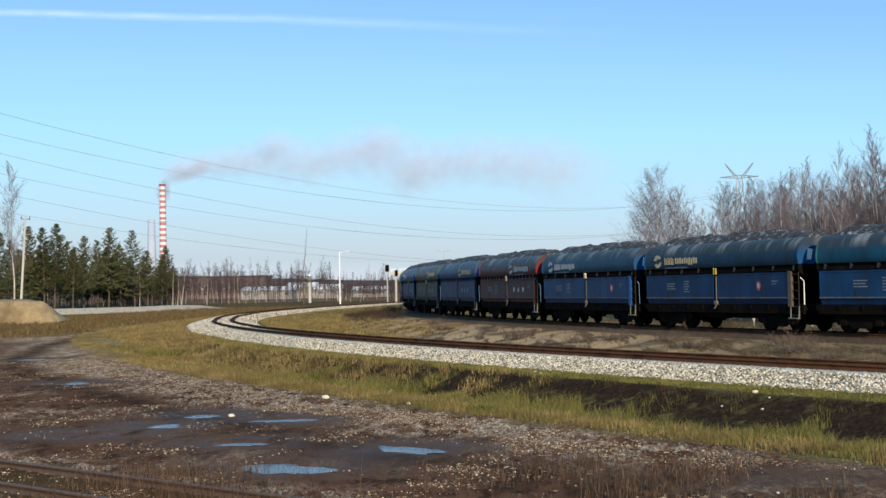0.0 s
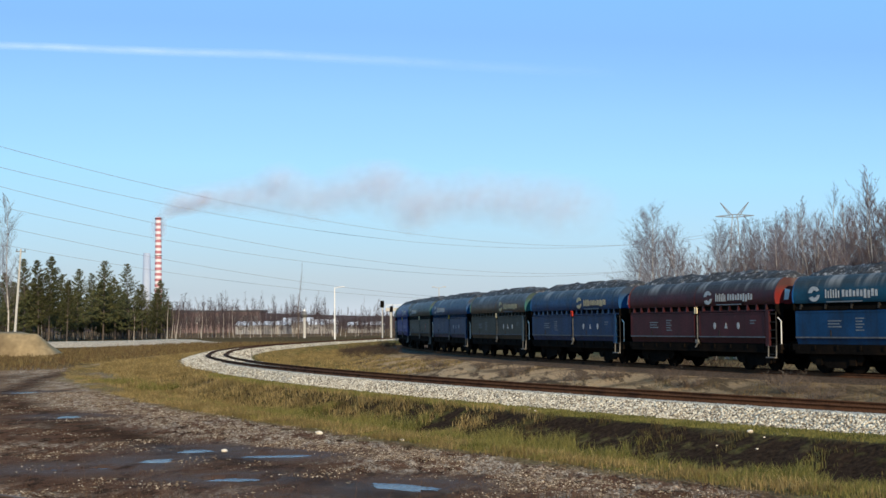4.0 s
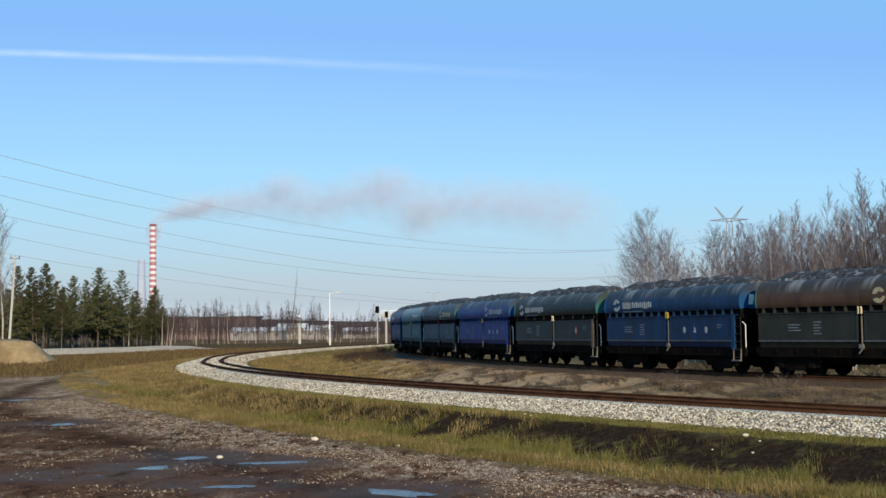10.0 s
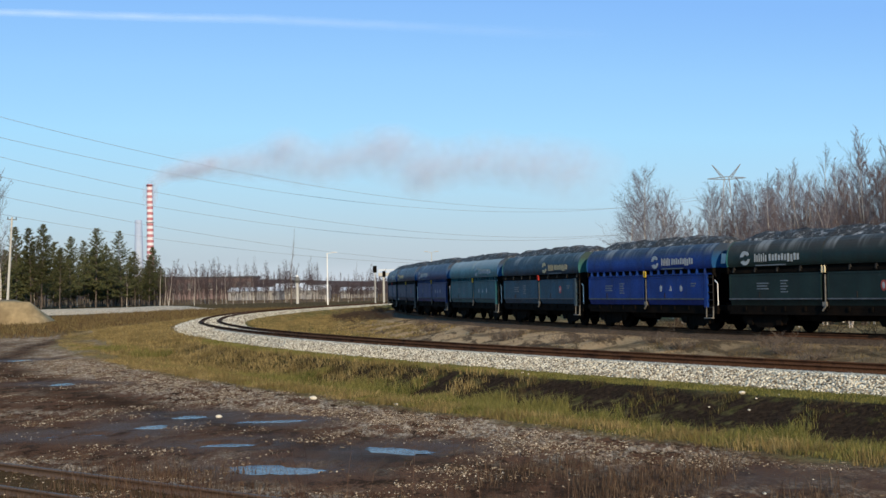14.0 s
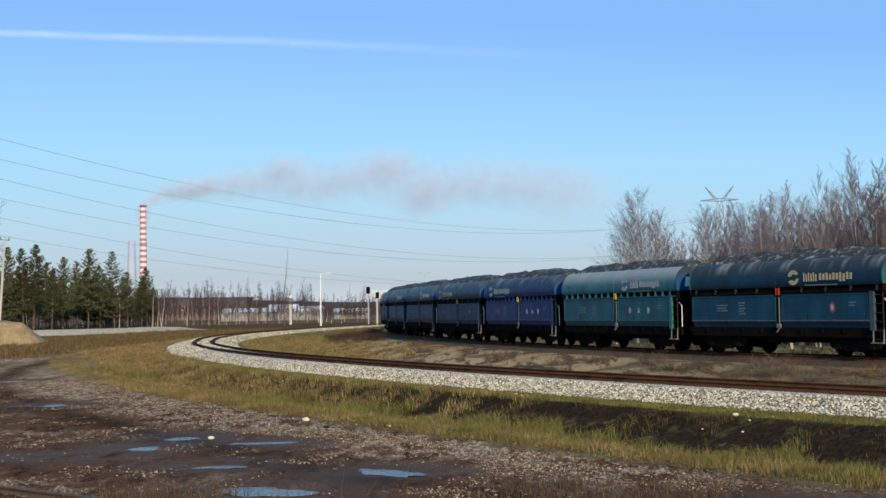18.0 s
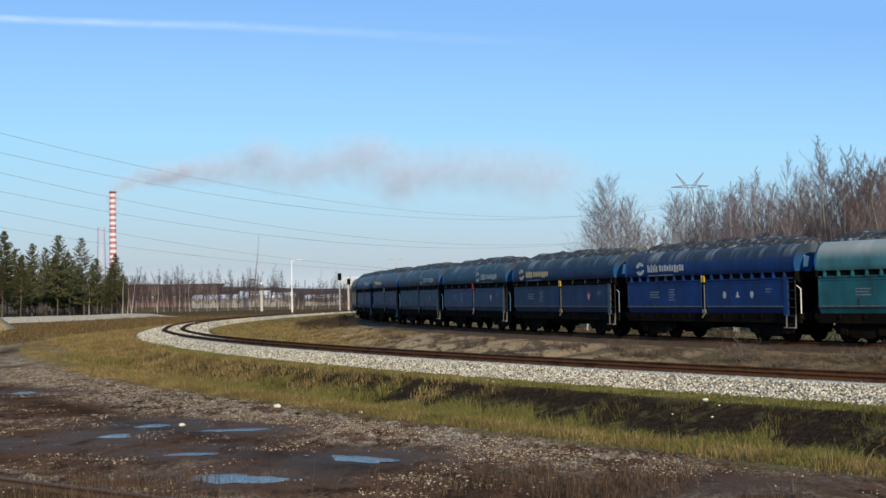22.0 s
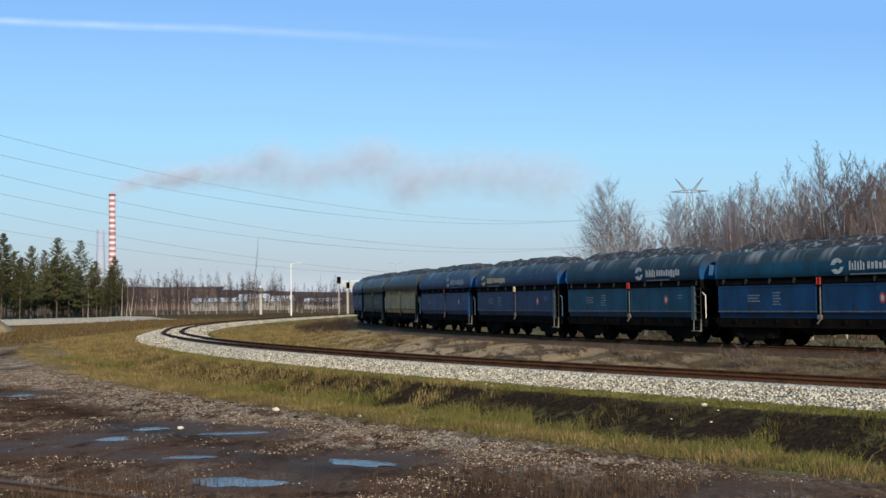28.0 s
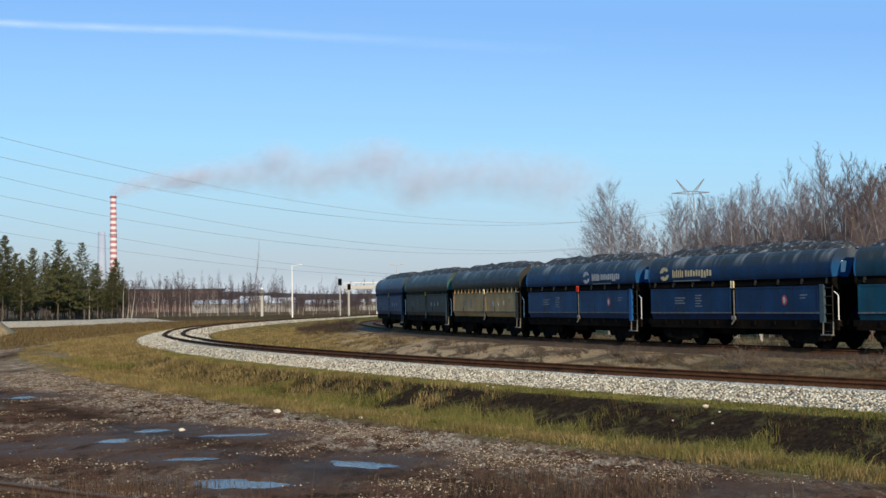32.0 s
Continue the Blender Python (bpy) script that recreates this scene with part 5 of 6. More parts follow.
# kind, slope of sight (x over y), distance, height
for kind, slope, dist, h in (
        ("b", 0.112, 100, 9.6), ("b", 0.129, 104, 12.4), ("b", 0.139, 110, 11.0), ("a", 0.150, 112, 10.0), ("a", 0.165, 104, 10.6), ("b", 0.176, 116, 11.0), ("a", 0.188, 102, 10.4),
        ("a", 0.200, 110, 11.4), ("s", 0.207, 108, 11.8), ("a", 0.217, 100, 10.8), ("s", 0.234, 112, 12.8), ("a", 0.240, 98, 11.2), ("b", 0.250, 112, 12.2),
        ("s", 0.266, 100, 13.6), ("a", 0.258, 94, 10.8), ("a", 0.276, 104, 11.6), ("s", 0.284, 96, 12.2), ("a", 0.290, 90, 10.2), ("s", 0.302, 98, 14.6), ("s", 0.308, 92, 12.9),
        ("r", 0.314, 99, 13.2), ("r", 0.328, 88, 12.6), ("r", 0.322, 96, 13.6), ("r", 0.334, 92, 12.8), ("a", 0.316, 86, 9.6), ("r", 0.345, 98, 13.2), ("r", 0.357, 94, 12.6), ("a", 0.35, 84, 9.4), ("r", 0.372, 92, 12.5), ("r", 0.39, 96, 13.0), ("b", 0.40, 88, 12.0),
        ("b", 0.140, 106, 10.2), ("a", 0.178, 98, 9.4), ("b", 0.194, 104, 11.0), ("s", 0.222, 102, 11.6), ("b", 0.242, 106, 11.8), ("b", 0.281, 108, 12.4), ("a", 0.304, 94, 10.4), ("b", 0.228, 92, 9.8), ("a", 0.272, 118, 11.6), ("a", 0.30, 112, 11.8), ("r", 0.33, 112, 12.6), ("a", 0.16, 95, 7.5), ("a", 0.23, 90, 7.8), ("a", 0.27, 88, 8.2), ("b", 0.215, 96, 10.4), ("b", 0.262, 108, 10.4), ("a", 0.296, 102, 10.8), ("r", 0.365, 86, 10.5), ("a", 0.205, 86, 6.5), ("a", 0.25, 84, 6.6), ("a", 0.29, 82, 7.0), ("r", 0.335, 82, 8.0), ("r", 0.178, 96, 7.4), ("r", 0.205, 98, 8.2), ("r", 0.216, 94, 8.6), ("r", 0.228, 100, 9.4), ("a", 0.238, 102, 10.6), ("r", 0.250, 94, 8.8), ("r", 0.262, 96, 9.0), ("a", 0.262, 100, 11.2), ("r", 0.275, 92, 8.8), ("r", 0.288, 94, 9.4), ("r", 0.300, 90, 9.2), ("r", 0.155, 100, 6.6), ("s", 0.246, 98, 12.4), ("s", 0.215, 104, 11.4), ("s", 0.193, 106, 10.8)):
    pool, full = {"b": (birches, 13.0), "a": (alders, 11.0), "r": (reds, 12.5), "s": (slims, 14.0)}[kind]
    n_ = len(used) * 7 + int(slope * 1000)
    plant(pool[n_ % len(pool)], slope * dist, dist, h, full, (n_ * 47) % 360)


def pine(seed, h, low=0.42):
    """A trunk with bare lower half, and a ragged crown of boughs full of needle tufts."""
    rn = random.Random(seed)
    tv, tf, cv, cf = [], [], [], []
    st = grow(rn, Vector((0, 0, -0.2)), Vector((rn.uniform(-.02, .02), rn.uniform(-.02, .02), 1)), h * 0.97, 8, 0.1, 0.03)
    limb(tv, tf, st, [0.17 * (1 - 0.88 * i / 8) for i in range(9)], 6)
    rows = 22
    for b_ in range(rows * 7):
        k = min(0.995, (b_ // 7 + rn.uniform(-0.22, 0.22) + 0.3) / rows) ** 0.92
        f = low + (1 - low) * k
        i = min(7, int(f * 8))
        p = st[i].lerp(st[i + 1], f * 8 - i)
        bl = h * 0.30 * (0.02 + (1 - k) ** 0.72) * rn.uniform(0.4, 1.2) * (0.55 + 0.45 * min(1, k * 5))
        a = rn.uniform(0, 6.283)
        bp = grow(rn, p, Vector((math.cos(a), math.sin(a), 0.05 + 0.55 * k)), bl, 4, 0.06)
        limb(tv, tf, bp, [0.045 * (1 - 0.6 * k), 0.033 * (1 - 0.6 * k), 0.024 * (1 - 0.6 * k), 0.014, 0.007], 3)
        tufts = 3 + int(5 * (1 - k))
        for t in range(tufts):
            g = 0.25 + 0.75 * (t + rn.random()) / tufts
            i2 = min(3, int(g * 4))
            q = bp[i2].lerp(bp[i2 + 1], g * 4 - i2) + Vector((rn.uniform(-1, 1), rn.uniform(-1, 1), rn.uniform(-.2, .35))) * 0.34 * (1.05 - k)
            for u in range(9):
                d = Vector((rn.uniform(-1, 1), rn.uniform(-1, 1), rn.uniform(-0.35, 0.9))).normalized()
                w = d.orthogonal().normalized() * rn.uniform(0.035, 0.085)
                e = q + d * rn.uniform(0.22, 0.58) * (1.15 - 0.5 * k)
                n0 = len(cv)
                cv += [q - w * 0.4, q + w, e + w * 0.6, e - w * 0.6]
                cf.append((n0, n0 + 1, n0 + 2, n0 + 3))
    return (tv, tf), (cv, cf)


pines = [tree_thing("pine_tree", pine(100 + i, 18.0, (0.14, 0.22, 0.32, 0.18)[i]), (PINEBARK, NEEDLE), "tall dark green pine with a bare lower trunk", "tree", "pines of the wood", PARK) for i in range(4)]
# slope of sight, distance, height
PINES = [(-0.306, 288, 18.2), (-0.285, 287, 17.6), (-0.326, 284, 16.2), (-0.350, 275, 18.4), (-0.358, 270, 17.4), (-0.340, 292, 15.4), (-0.315, 296, 15.8), (-0.296, 296, 14.6),
         (-0.274, 292, 13.0), (-0.263, 285, 11.5), (-0.370, 268, 17.6), (-0.384, 272, 14.8), (-0.395, 262, 16.0), (-0.41, 266, 15.4), (-0.43, 262, 16.2), (-0.335, 270, 13.2), (-0.379, 258, 12.4), (-0.292, 304, 13.0), (-0.278, 304, 12.2), (-0.255, 300, 9.5)]
for i, (slope, dist, h) in enumerate(PINES):
    y_ = dist / math.hypot(1, slope)
    plant(pines[(i * 3 + 1) % 4], slope * y_, y_, h, 18.0, i * 67)
rn = random.Random(77)
for i in range(104):
    slope = rn.uniform(-0.46, -0.262)
    y_ = rn.uniform(282, 350)
    plant(pines[i % 4], slope * y_, y_, (rn.uniform(8.0, 16.0) if slope < -0.30 else rn.uniform(5.0, 13.0)) * (0.85 if slope > -0.285 else 1.0), 18.0, i * 41)
# the slim pine before the chimney's foot, two leaning birches beside it, the high bare tree, the birch by the heap
plant(pines[2], -0.2585 * 284, 284, 14.0, 18.0, 12)
white_birch = tree_thing("birch_tree", bare_tree(93, 10.0, 0.20, 26, 0.35, 0.02, 0.115, 1, 5, 1.1), (BIRCH, FARTWIG), "slender birch with a bright white trunk", "tree", "white birches by the pines", PARK)
for slope, dist, h, turn in ((-0.2545, 279, 9.5, 20), (-0.2475, 280, 8.8, 200), (-0.2505, 283, 7.5, 110), (-0.227, 282, 7.0, 60), (-0.281, 276, 7.5, 150)):
    c_ = plant(white_birch, slope * dist, dist, h, 10.0, turn)
    c_.rotation_euler = (0, radians(-5 if turn == 200 else 4), radians(turn))
for slope, dist, h, ob, full in ((-0.383, 182, 22.0, slims[0], 14.0),):
    plant(ob, slope * dist, dist, h, full, dist)


lone = tree_thing("bare_tree", bare_tree(91, 17.3, 0.075, 34, 0.3, 0.0, 0.13, 1, 4, 1.2), (BARK, GREYTWIG), "tall thin bare tree standing above the wood", "tree", "", PARK)
plant(lone, -0.1495 * 280, 280, 17.3, 17.3, 40)
lone2 = copy_thing(lone, pose(-0.099 * 300, 300, 0.2))
lone2.scale = (0.55, 0.55, 0.55)


def far_woods():
    """The belt of bare trees behind the field, as one mesh of trunks and one of twigs."""
    rn = random.Random(9)
    made = []
    for what, count, d0, d1, h0, h1, s0, s1, mats in (
            ("far_birch_wood", 75, 284, 340, 4.5, 8.4, -0.36, 0.03, (BIRCH, FARTWIG)),
            ("far_brown_wood", 1400, 296, 450, 5.5, 10.5, -0.30, 0.20, (FARBARK, FARTWIG)),
            ("pine_wood_thicket", 420, 285, 380, 5.0, 9.5, -0.47, -0.25, (DARKTWIG, DARKTWIG))):
        tv, tf, cv, cf = [], [], [], []
        for i in range(count):
            sl, d = rn.uniform(s0, s1), rn.uniform(d0, d1)
            if what == "far_brown_wood" and -0.205 < sl < -0.105 and d < 432 and rn.random() < 0.5:
                d = rn.uniform(445, 520)
            h = rn.uniform(h0, h1) * (1.0 if rn.random() < 0.85 else 1.3)
            if sl > -0.13:
                h *= 0.72
            o = Vector((sl * d, d, 0.1))
            st = grow(rn, o, Vector((rn.uniform(-.12, .12), rn.uniform(-.1, .1), 1)), h, 4, 0.03)
            limb(tv, tf, st, [0.070, 0.056, 0.042, 0.024, 0.008], 4)
            for b_ in range(44):
                f = rn.uniform(0.2, 1) ** 0.8
                k = min(3, int(f * 4))
                p = st[k].lerp(st[k + 1], f * 4 - k)
                a = rn.uniform(0, 6.283)
                limb(cv, cf, grow(rn, p, Vector((math.cos(a), math.sin(a), 0.9)), h * 0.24 * (1.2 - f), 2, 0.05), [0.030, 0.022, 0.008], 3)
        w = thing(what, pose(0, 0, 0), "belt of bare brown winter trees with pale trunks", "woodland", kind="stuff")
        part("trunks", mesh_from("trunks", tv, tf, mats[0]), None, w)
        part("twigs", mesh_from("twigs", cv, cf, mats[1]), None, w)


far_woods()


def scrub(name, spots, mat, label, group, seed):
    """Bushes of thin rising stems, each one a thing."""
    rn = random.Random(seed)
    for x, y, h, n in spots:
        vs, fs = [], []
        for i in range(n):
            a = rn.uniform(0, 6.283)
            r = rn.uniform(0, 0.8) * h
            p = Vector((r * math.cos(a), r * math.sin(a), -0.05))
            pts = grow(rn, p, Vector((math.cos(a) * 1.1, math.sin(a) * 1.1, 0.8)), h * rn.uniform(0.4, 1.1), 3, 0.0, 0.3)
            limb(vs, fs, pts, [0.014, 0.011, 0.008, 0.004], 3)
            for t in range(4):
                q = pts[rn.randrange(1, 4)]
                limb(vs, fs, grow(rn, q, Vector((rn.uniform(-1, 1), rn.uniform(-1, 1), 0.8)), h * 0.35, 2, 0.0), [0.008, 0.006, 0.003], 3)
        t = thing(name, pose(x, y, height_at(x, y)), label, "shrub", group)
        part("twig_crown", mesh_from("twig_crown", vs, fs, mat), None, t)


spots = []
for i in range(34):
    s_, o_ = rn.uniform(-34, 6), rn.uniform(2.4, 7.0)
    p_, n__, _ = on(LINE_TRAIN, s_)
    q_ = p_ + n__ * o_
    spots.append((q_[0], q_[1], rn.uniform(0.5, 1.3), 34))
BUSHTWIG = surf("bush_twigs", (0.036, 0.024, 0.018), (0.075, 0.052, 0.038), 3, 0.3, 0.95)
scrub("thorn_bush", spots, BUSHTWIG, "leafless grey-brown bush on the track bank", "bushes on the bank", 3)
spots = []
for s_, o_ in ((-74, 4.5), (-75.5, 5.6), (-88, 4.0), (-95, 3.4), (-60, 5.0), (-82, 5.2), (-84, 4.4), (-91, 5.0), (-97, 4.6), (-99, 5.4), (-102, 4.0), (-104, 5.0), (-107, 4.2), (-68, 4.2), (-54, 4.0)):
    p_, n__, _ = on(LINE_TRAIN, s_)
    q_ = p_ + n__ * o_
    spots.append((q_[0], q_[1], 0.7, 50))
scrub("dark_bush", spots, BARK, "low dark leafless bush on sandy bank", "low bushes on the bank", 4)
spots = []
for i in range(16):
    p_, n__, _ = on(LINE_TRAIN, -128 + i * 4.2)
    q_ = p_ - n__ * rn.uniform(3.4, 6)
    spots.append((q_[0], q_[1], rn.uniform(0.8, 1.5), 40))
scrub("track_bush", spots, DEAD, "brown leafless scrub behind the track", "scrub behind the track", 6)


# ---- far things ----
def chimney():
    t = thing("power_station_chimney", pose(-303.7, 1160.9, 0), "tall slender chimney with red and white bands", "chimney")
    n_, top = 35, 104.2
    low = 14.0
    for i in range(n_):
        z0, z1 = low + (top - low) * i / n_, low + (top - low) * (i + 1) / n_
        bm = B()
        vs = []
        for z in (z0, z1):
            r = 3.7 - 1.0 * z / top
            vs.append([bm.verts.new((r * math.cos(a), r * math.sin(a), z)) for a in np.linspace(0, 2 * math.pi, 25)[:-1]])
        for j in range(24):
            bm.faces.new((vs[0][j], vs[0][(j + 1) % 24], vs[1][(j + 1) % 24], vs[1][j]))
        part("band", bm, REDP if i % 2 == 0 else HAZEWHITE, t, "red band" if i % 2 == 0 else "white band", smooth=True)
    bm = B()
    vs = []
    for z, r in ((-1, 3.9), (low, 3.56)):
        vs.append([bm.verts.new((r * math.cos(a), r * math.sin(a), z)) for a in np.linspace(0, 2 * math.pi, 25)[:-1]])
    for j in range(24):
        bm.faces.new((vs[0][j], vs[0][(j + 1) % 24], vs[1][(j + 1) % 24], vs[1][j]))
    part("base", bm, CONCRETE, t)
    for z in (top - 1.2, top * 0.66):
        bm = B()
        bmesh.ops.create_cone(bm, segments=24, radius1=3.4, radius2=3.4, depth=0.5, cap_ends=False, matrix=Matrix.Translation((0, 0, z)))
        part("gallery", bm, BLACK, t, "dark service gallery")
    t2 = thing("grey_chimney", pose(-392.2, 1447.8, 0), "broad grey concrete stack in haze", "chimney")
    bm = B()
    bmesh.ops.create_cone(bm, segments=24, radius1=6.0, radius2=4.0, depth=88, cap_ends=True, matrix=Matrix.Translation((0, 0, 44)))
    part("shaft", bm, HAZE, t2, smooth=True)


# concrete tinted pale blue, the haze before the stack being part of its colour
HAZE = surf("hazy_concrete", (0.30, 0.355, 0.46), (0.36, 0.415, 0.52), 0.1, 0.02, 0.95)
chimney()


def smoke_material(name, dense):
    """Thin smoke: pieces that fade to nothing at their rims, uneven inside."""
    m, n, l, b = nodes_of(name, 1.0)
    b.inputs["Specular IOR Level"].default_value = 0.0
    b.inputs["Base Color"].default_value = (0.40, 0.41, 0.53, 1)
    c = n.new("ShaderNodeTexCoord").outputs["Generated"]
    mp = n.new("ShaderNodeMapping")
    mp.inputs["Location"].default_value = (-1, 0, -1)
    mp.inputs["Scale"].default_value = (2, 0, 2)
    l.new(c, mp.inputs["Vector"])
    g = n.new("ShaderNodeTexGradient")
    g.gradient_type = "SPHERICAL"
    l.new(mp.outputs[0], g.inputs["Vector"])
    f = noise_node(n, l, 0.035, 2, coords(n), 0.5)
    soft = ramp(n, l, g.outputs["Fac"], 0.0, 0.75)
    l.new(times_(n, l, times_(n, l, soft, ramp(n, l, f, 0.25, 0.75)), dense), b.inputs["Alpha"])
    return m


SMOKE, FRESHSMOKE = smoke_material("thin_smoke", 0.46), smoke_material("fresh_smoke", 0.50)


def puff_mesh(rx, rz, depth):
    """A shallow dome, open behind."""
    vs, fs = [(0, -depth, 0)], []
    for i in range(1, 7):
        for a in np.linspace(0, 2 * math.pi, 21)[:-1]:
            k = i / 6
            vs.append((rx * k * math.cos(a), -depth * (1 - k * k), rz * k * math.sin(a)))
    for j in range(20):
        fs.append((0, 1 + j, 1 + (j + 1) % 20))
    for i in range(5):
        for j in range(20):
            a, b_ = 1 + i * 20 + j, 1 + i * 20 + (j + 1) % 20
            fs.append((a, a + 20, b_ + 20, b_))
    return vs, fs


# the flue's mouth
STACK = Vector((-303.7, 1160.9, 104.2))
PX = 0.52   # metres to one unit of the plume's sketch
plume = thing("smoke_plume", pose(*STACK), "thin grey-brown smoke drifting away from the chimney", "smoke")
rn = random.Random(21)
# distance along the wind, height over the mouth, half width, half height
for u, w, rx, rz in ((70, 28, 60, 22), (110, 34, 62, 24), (150, 36, 66, 27), (190, 38, 70, 30), (235, 42, 72, 36), (270, 34, 66, 38), (310, 30, 60, 34), (350, 44, 70, 36), (390, 50, 76, 40), (430, 40, 74, 44), (470, 22, 62, 46), (505, 24, 60, 40),
                     (545, 26, 70, 40), (590, 30, 80, 42), (640, 26, 84, 40), (690, 20, 90, 44), (745, 8, 90, 46), (240, 62, 50, 26), (420, 66, 54, 30), (480, -2, 46, 30)):
    vs, fs = puff_mesh(rx * PX * 1.1, rz * PX * 1.35, 6)
    part("puff", mesh_from("puff", vs, fs, SMOKE, True), None, plume, m=pose(u * PX - 16, rn.uniform(-14, 14), w * PX, 0, 0, -14))
FRESH = []
for i in range(12):
    t = thing("smoke_puff", pose(*STACK), "small puff of grey-brown smoke from the chimney", "smoke", "fresh puffs of smoke")
    vs, fs = puff_mesh(*((15, 8.8), (17, 10.4), (13, 8.0))[i % 3], 0.8)
    part("puff", mesh_from("puff", vs, fs, FRESHSMOKE, True), None, t)
    FRESH.append((t, rn.uniform(-1, 1)))


def puff_pose(i, t):
    """A puff rises upright inside the flue, tips over at the mouth, climbs and drifts with the wind."""
    age = t - (i * 5.0 - 26)
    a = max(age, 0.0)
    tip = -82 + 70 * min(1, a / 4)
    if age <= 0:
        return pose(STACK.x, STACK.y, STACK.z - 9.5, 0, tip, -14)
    return pose(STACK.x + 2.5 * min(1, a / 4) + 1.35 * a, STACK.y, STACK.z - 9.5 + 11 * min(1, a / 3) + (13.5 + 5 * FRESH[i][1]) * (1 - math.exp(-a / 12)), 0, tip, -14)


def contrail():
    m, n, l, b = nodes_of("ice_trail", 1.0)
    b.inputs["Specular IOR Level"].default_value = 0.0
    b.inputs["Base Color"].default_value = (0.9, 0.9, 0.9, 1)
    sp = n.new("ShaderNodeSeparateXYZ")
    l.new(coords(n, "UV"), sp.inputs[0])
    across = n.new("ShaderNodeMath")
    across.operation = "PINGPONG"
    across.inputs[1].default_value = 0.5
    l.new(sp.outputs["Y"], across.inputs[0])
    f = noise_node(n, l, 0.006, 4, coords(n))
    fade = ramp(n, l, sp.outputs["X"], 0.92, 0.25)
    a = times_(n, l, times_(n, l, ramp(n, l, across.outputs[0], 0.0, 0.5), fade), ramp(n, l, f, 0.1, 0.7))
    l.new(times_(n, l, a, 0.27), b.inputs["Alpha"])
    vs, fs = [], []
    for i in range(61):
        u = i / 60
        x = -2100 + 2800 * u
        y = math.sqrt(4300 ** 2 - x * x)
        z = float(np.interp(x, (-2100, -1425, -725, -200, 230, 700), (900, 924, 927, 899, 868, 834)))
        w = 30 + 34 * u
        vs += [(x, y - w, z - w * 0.62), (x, y + w, z + w * 0.62)]
    for i in range(60):
        fs.append((2 * i, 2 * i + 1, 2 * i + 3, 2 * i + 2))
    t = thing("vapour_trail", pose(0, 0, 0), "thin white vapour trail fading across blue sky", "vapour trail")
    for k, words in enumerate(("dense fresh length", "thinning length", "fading old length")):
        v0, f0 = vs[40 * k:40 * k + 42], fs[:20]
        me = mesh_from("trail_length", v0, f0, m)
        uv = me.uv_layers.new(name="along")
        for p in me.polygons:
            for li in p.loop_indices:
                v = me.loops[li].vertex_index
                uv.data[li].uv = ((v // 2 + 20 * k) / 60, v % 2)
        part("trail_length", me, None, t, words).visible_shadow = False


contrail()


# ---- power line ----
WIRE = surf("wire", (0.20, 0.215, 0.24), (0.25, 0.265, 0.29), 9, 1, 0.6)
for ax, ay, bx, by, c2, c1, c0 in ((-60.2, 159.0, 65.8, 323.4, 29.9, -29.73, 25.65), (-61.9, 163.7, 65.8, 323.4, 30.97, -27.58, 23.6), (-65.5, 173.0, 68.8, 338.1, 32.35, -33.81, 22.08),
                                   (-67.2, 177.7, 68.8, 338.1, 31.62, -30.31, 19.78), (-70.8, 187.1, 72.7, 357.7, 28.46, -33.97, 17.76), (-72.5, 191.7, 72.7, 357.7, 28.48, -29.27, 15.39)):
    pts = [Vector((ax + (bx - ax) * u, ay + (by - ay) * u, c2 * u * u + c1 * u + c0)) for u in np.linspace(-0.22, 1.0, 60)]
    vs, fs = [], []
    limb(vs, fs, pts, [0.034] * 60, 4)
    tagged(new("power_cable", mesh_from("power_cable", vs, fs, WIRE)), "thin dark overhead cable sagging across the sky", "cable", "cables of the power line")


def pylon(x, y, h, turn):
    t = thing("power_pylon", pose(x, y, 0, 0, 0, turn), "grey steel lattice pylon with spread horns", "pylon")

    def lat(name, bars, r):
        bm = B()
        for a, b_ in bars:
            rod(bm, a, b_, r, n=4)
        part(name, bm, GREYSTEEL, t)
    w0, w1, top = 2.4, 0.6, h - 3
    for sx, sy in ((-1, -1), (1, -1), (-1, 1), (1, 1)):
        lat("leg", [((sx * w0, sy * w0, -0.3), (sx * w1, sy * w1, top))], 0.13)
    for i in range(7):
        z0, z1 = top * i / 7, top * (i + 1) / 7
        a0, a1 = w0 + (w1 - w0) * i / 7, w0 + (w1 - w0) * (i + 1) / 7
        for (p, q) in (((-1, -1), (1, -1)), ((1, -1), (1, 1)), ((1, 1), (-1, 1)), ((-1, 1), (-1, -1))):
            lat("brace", [((p[0] * a0, p[1] * a0, z0), (q[0] * a1, q[1] * a1, z1)), ((q[0] * a0, q[1] * a0, z0), (p[0] * a1, p[1] * a1, z1))], 0.05)
    for s in (-1, 1):
        lat("cross_arm", [((0, 0, top - 0.3), (s * 4.5, 0, top)), ((0, 0, top + 0.4), (s * 4.5, 0, top)), ((s * 2.2, 0, top - 0.2), (s * 2.2, 0, top + 0.3))], 0.1)
        lat("horn", [((s * 0.4, 0, top), (s * 3.3, 0, h + 0.3)), ((s * 1.1, 0, top), (s * 3.3, 0, h + 0.3)), ((s * 1.2, 0, top + 0.9), (s * 1.7, 0, top + 1.0))], 0.1)


GREYSTEEL = surf("galvanised_steel", (0.24, 0.25, 0.27), (0.32, 0.33, 0.35), 3, 0.3, 0.6, 0.4)
pylon(59.6, 304.2, 31.0, -11)


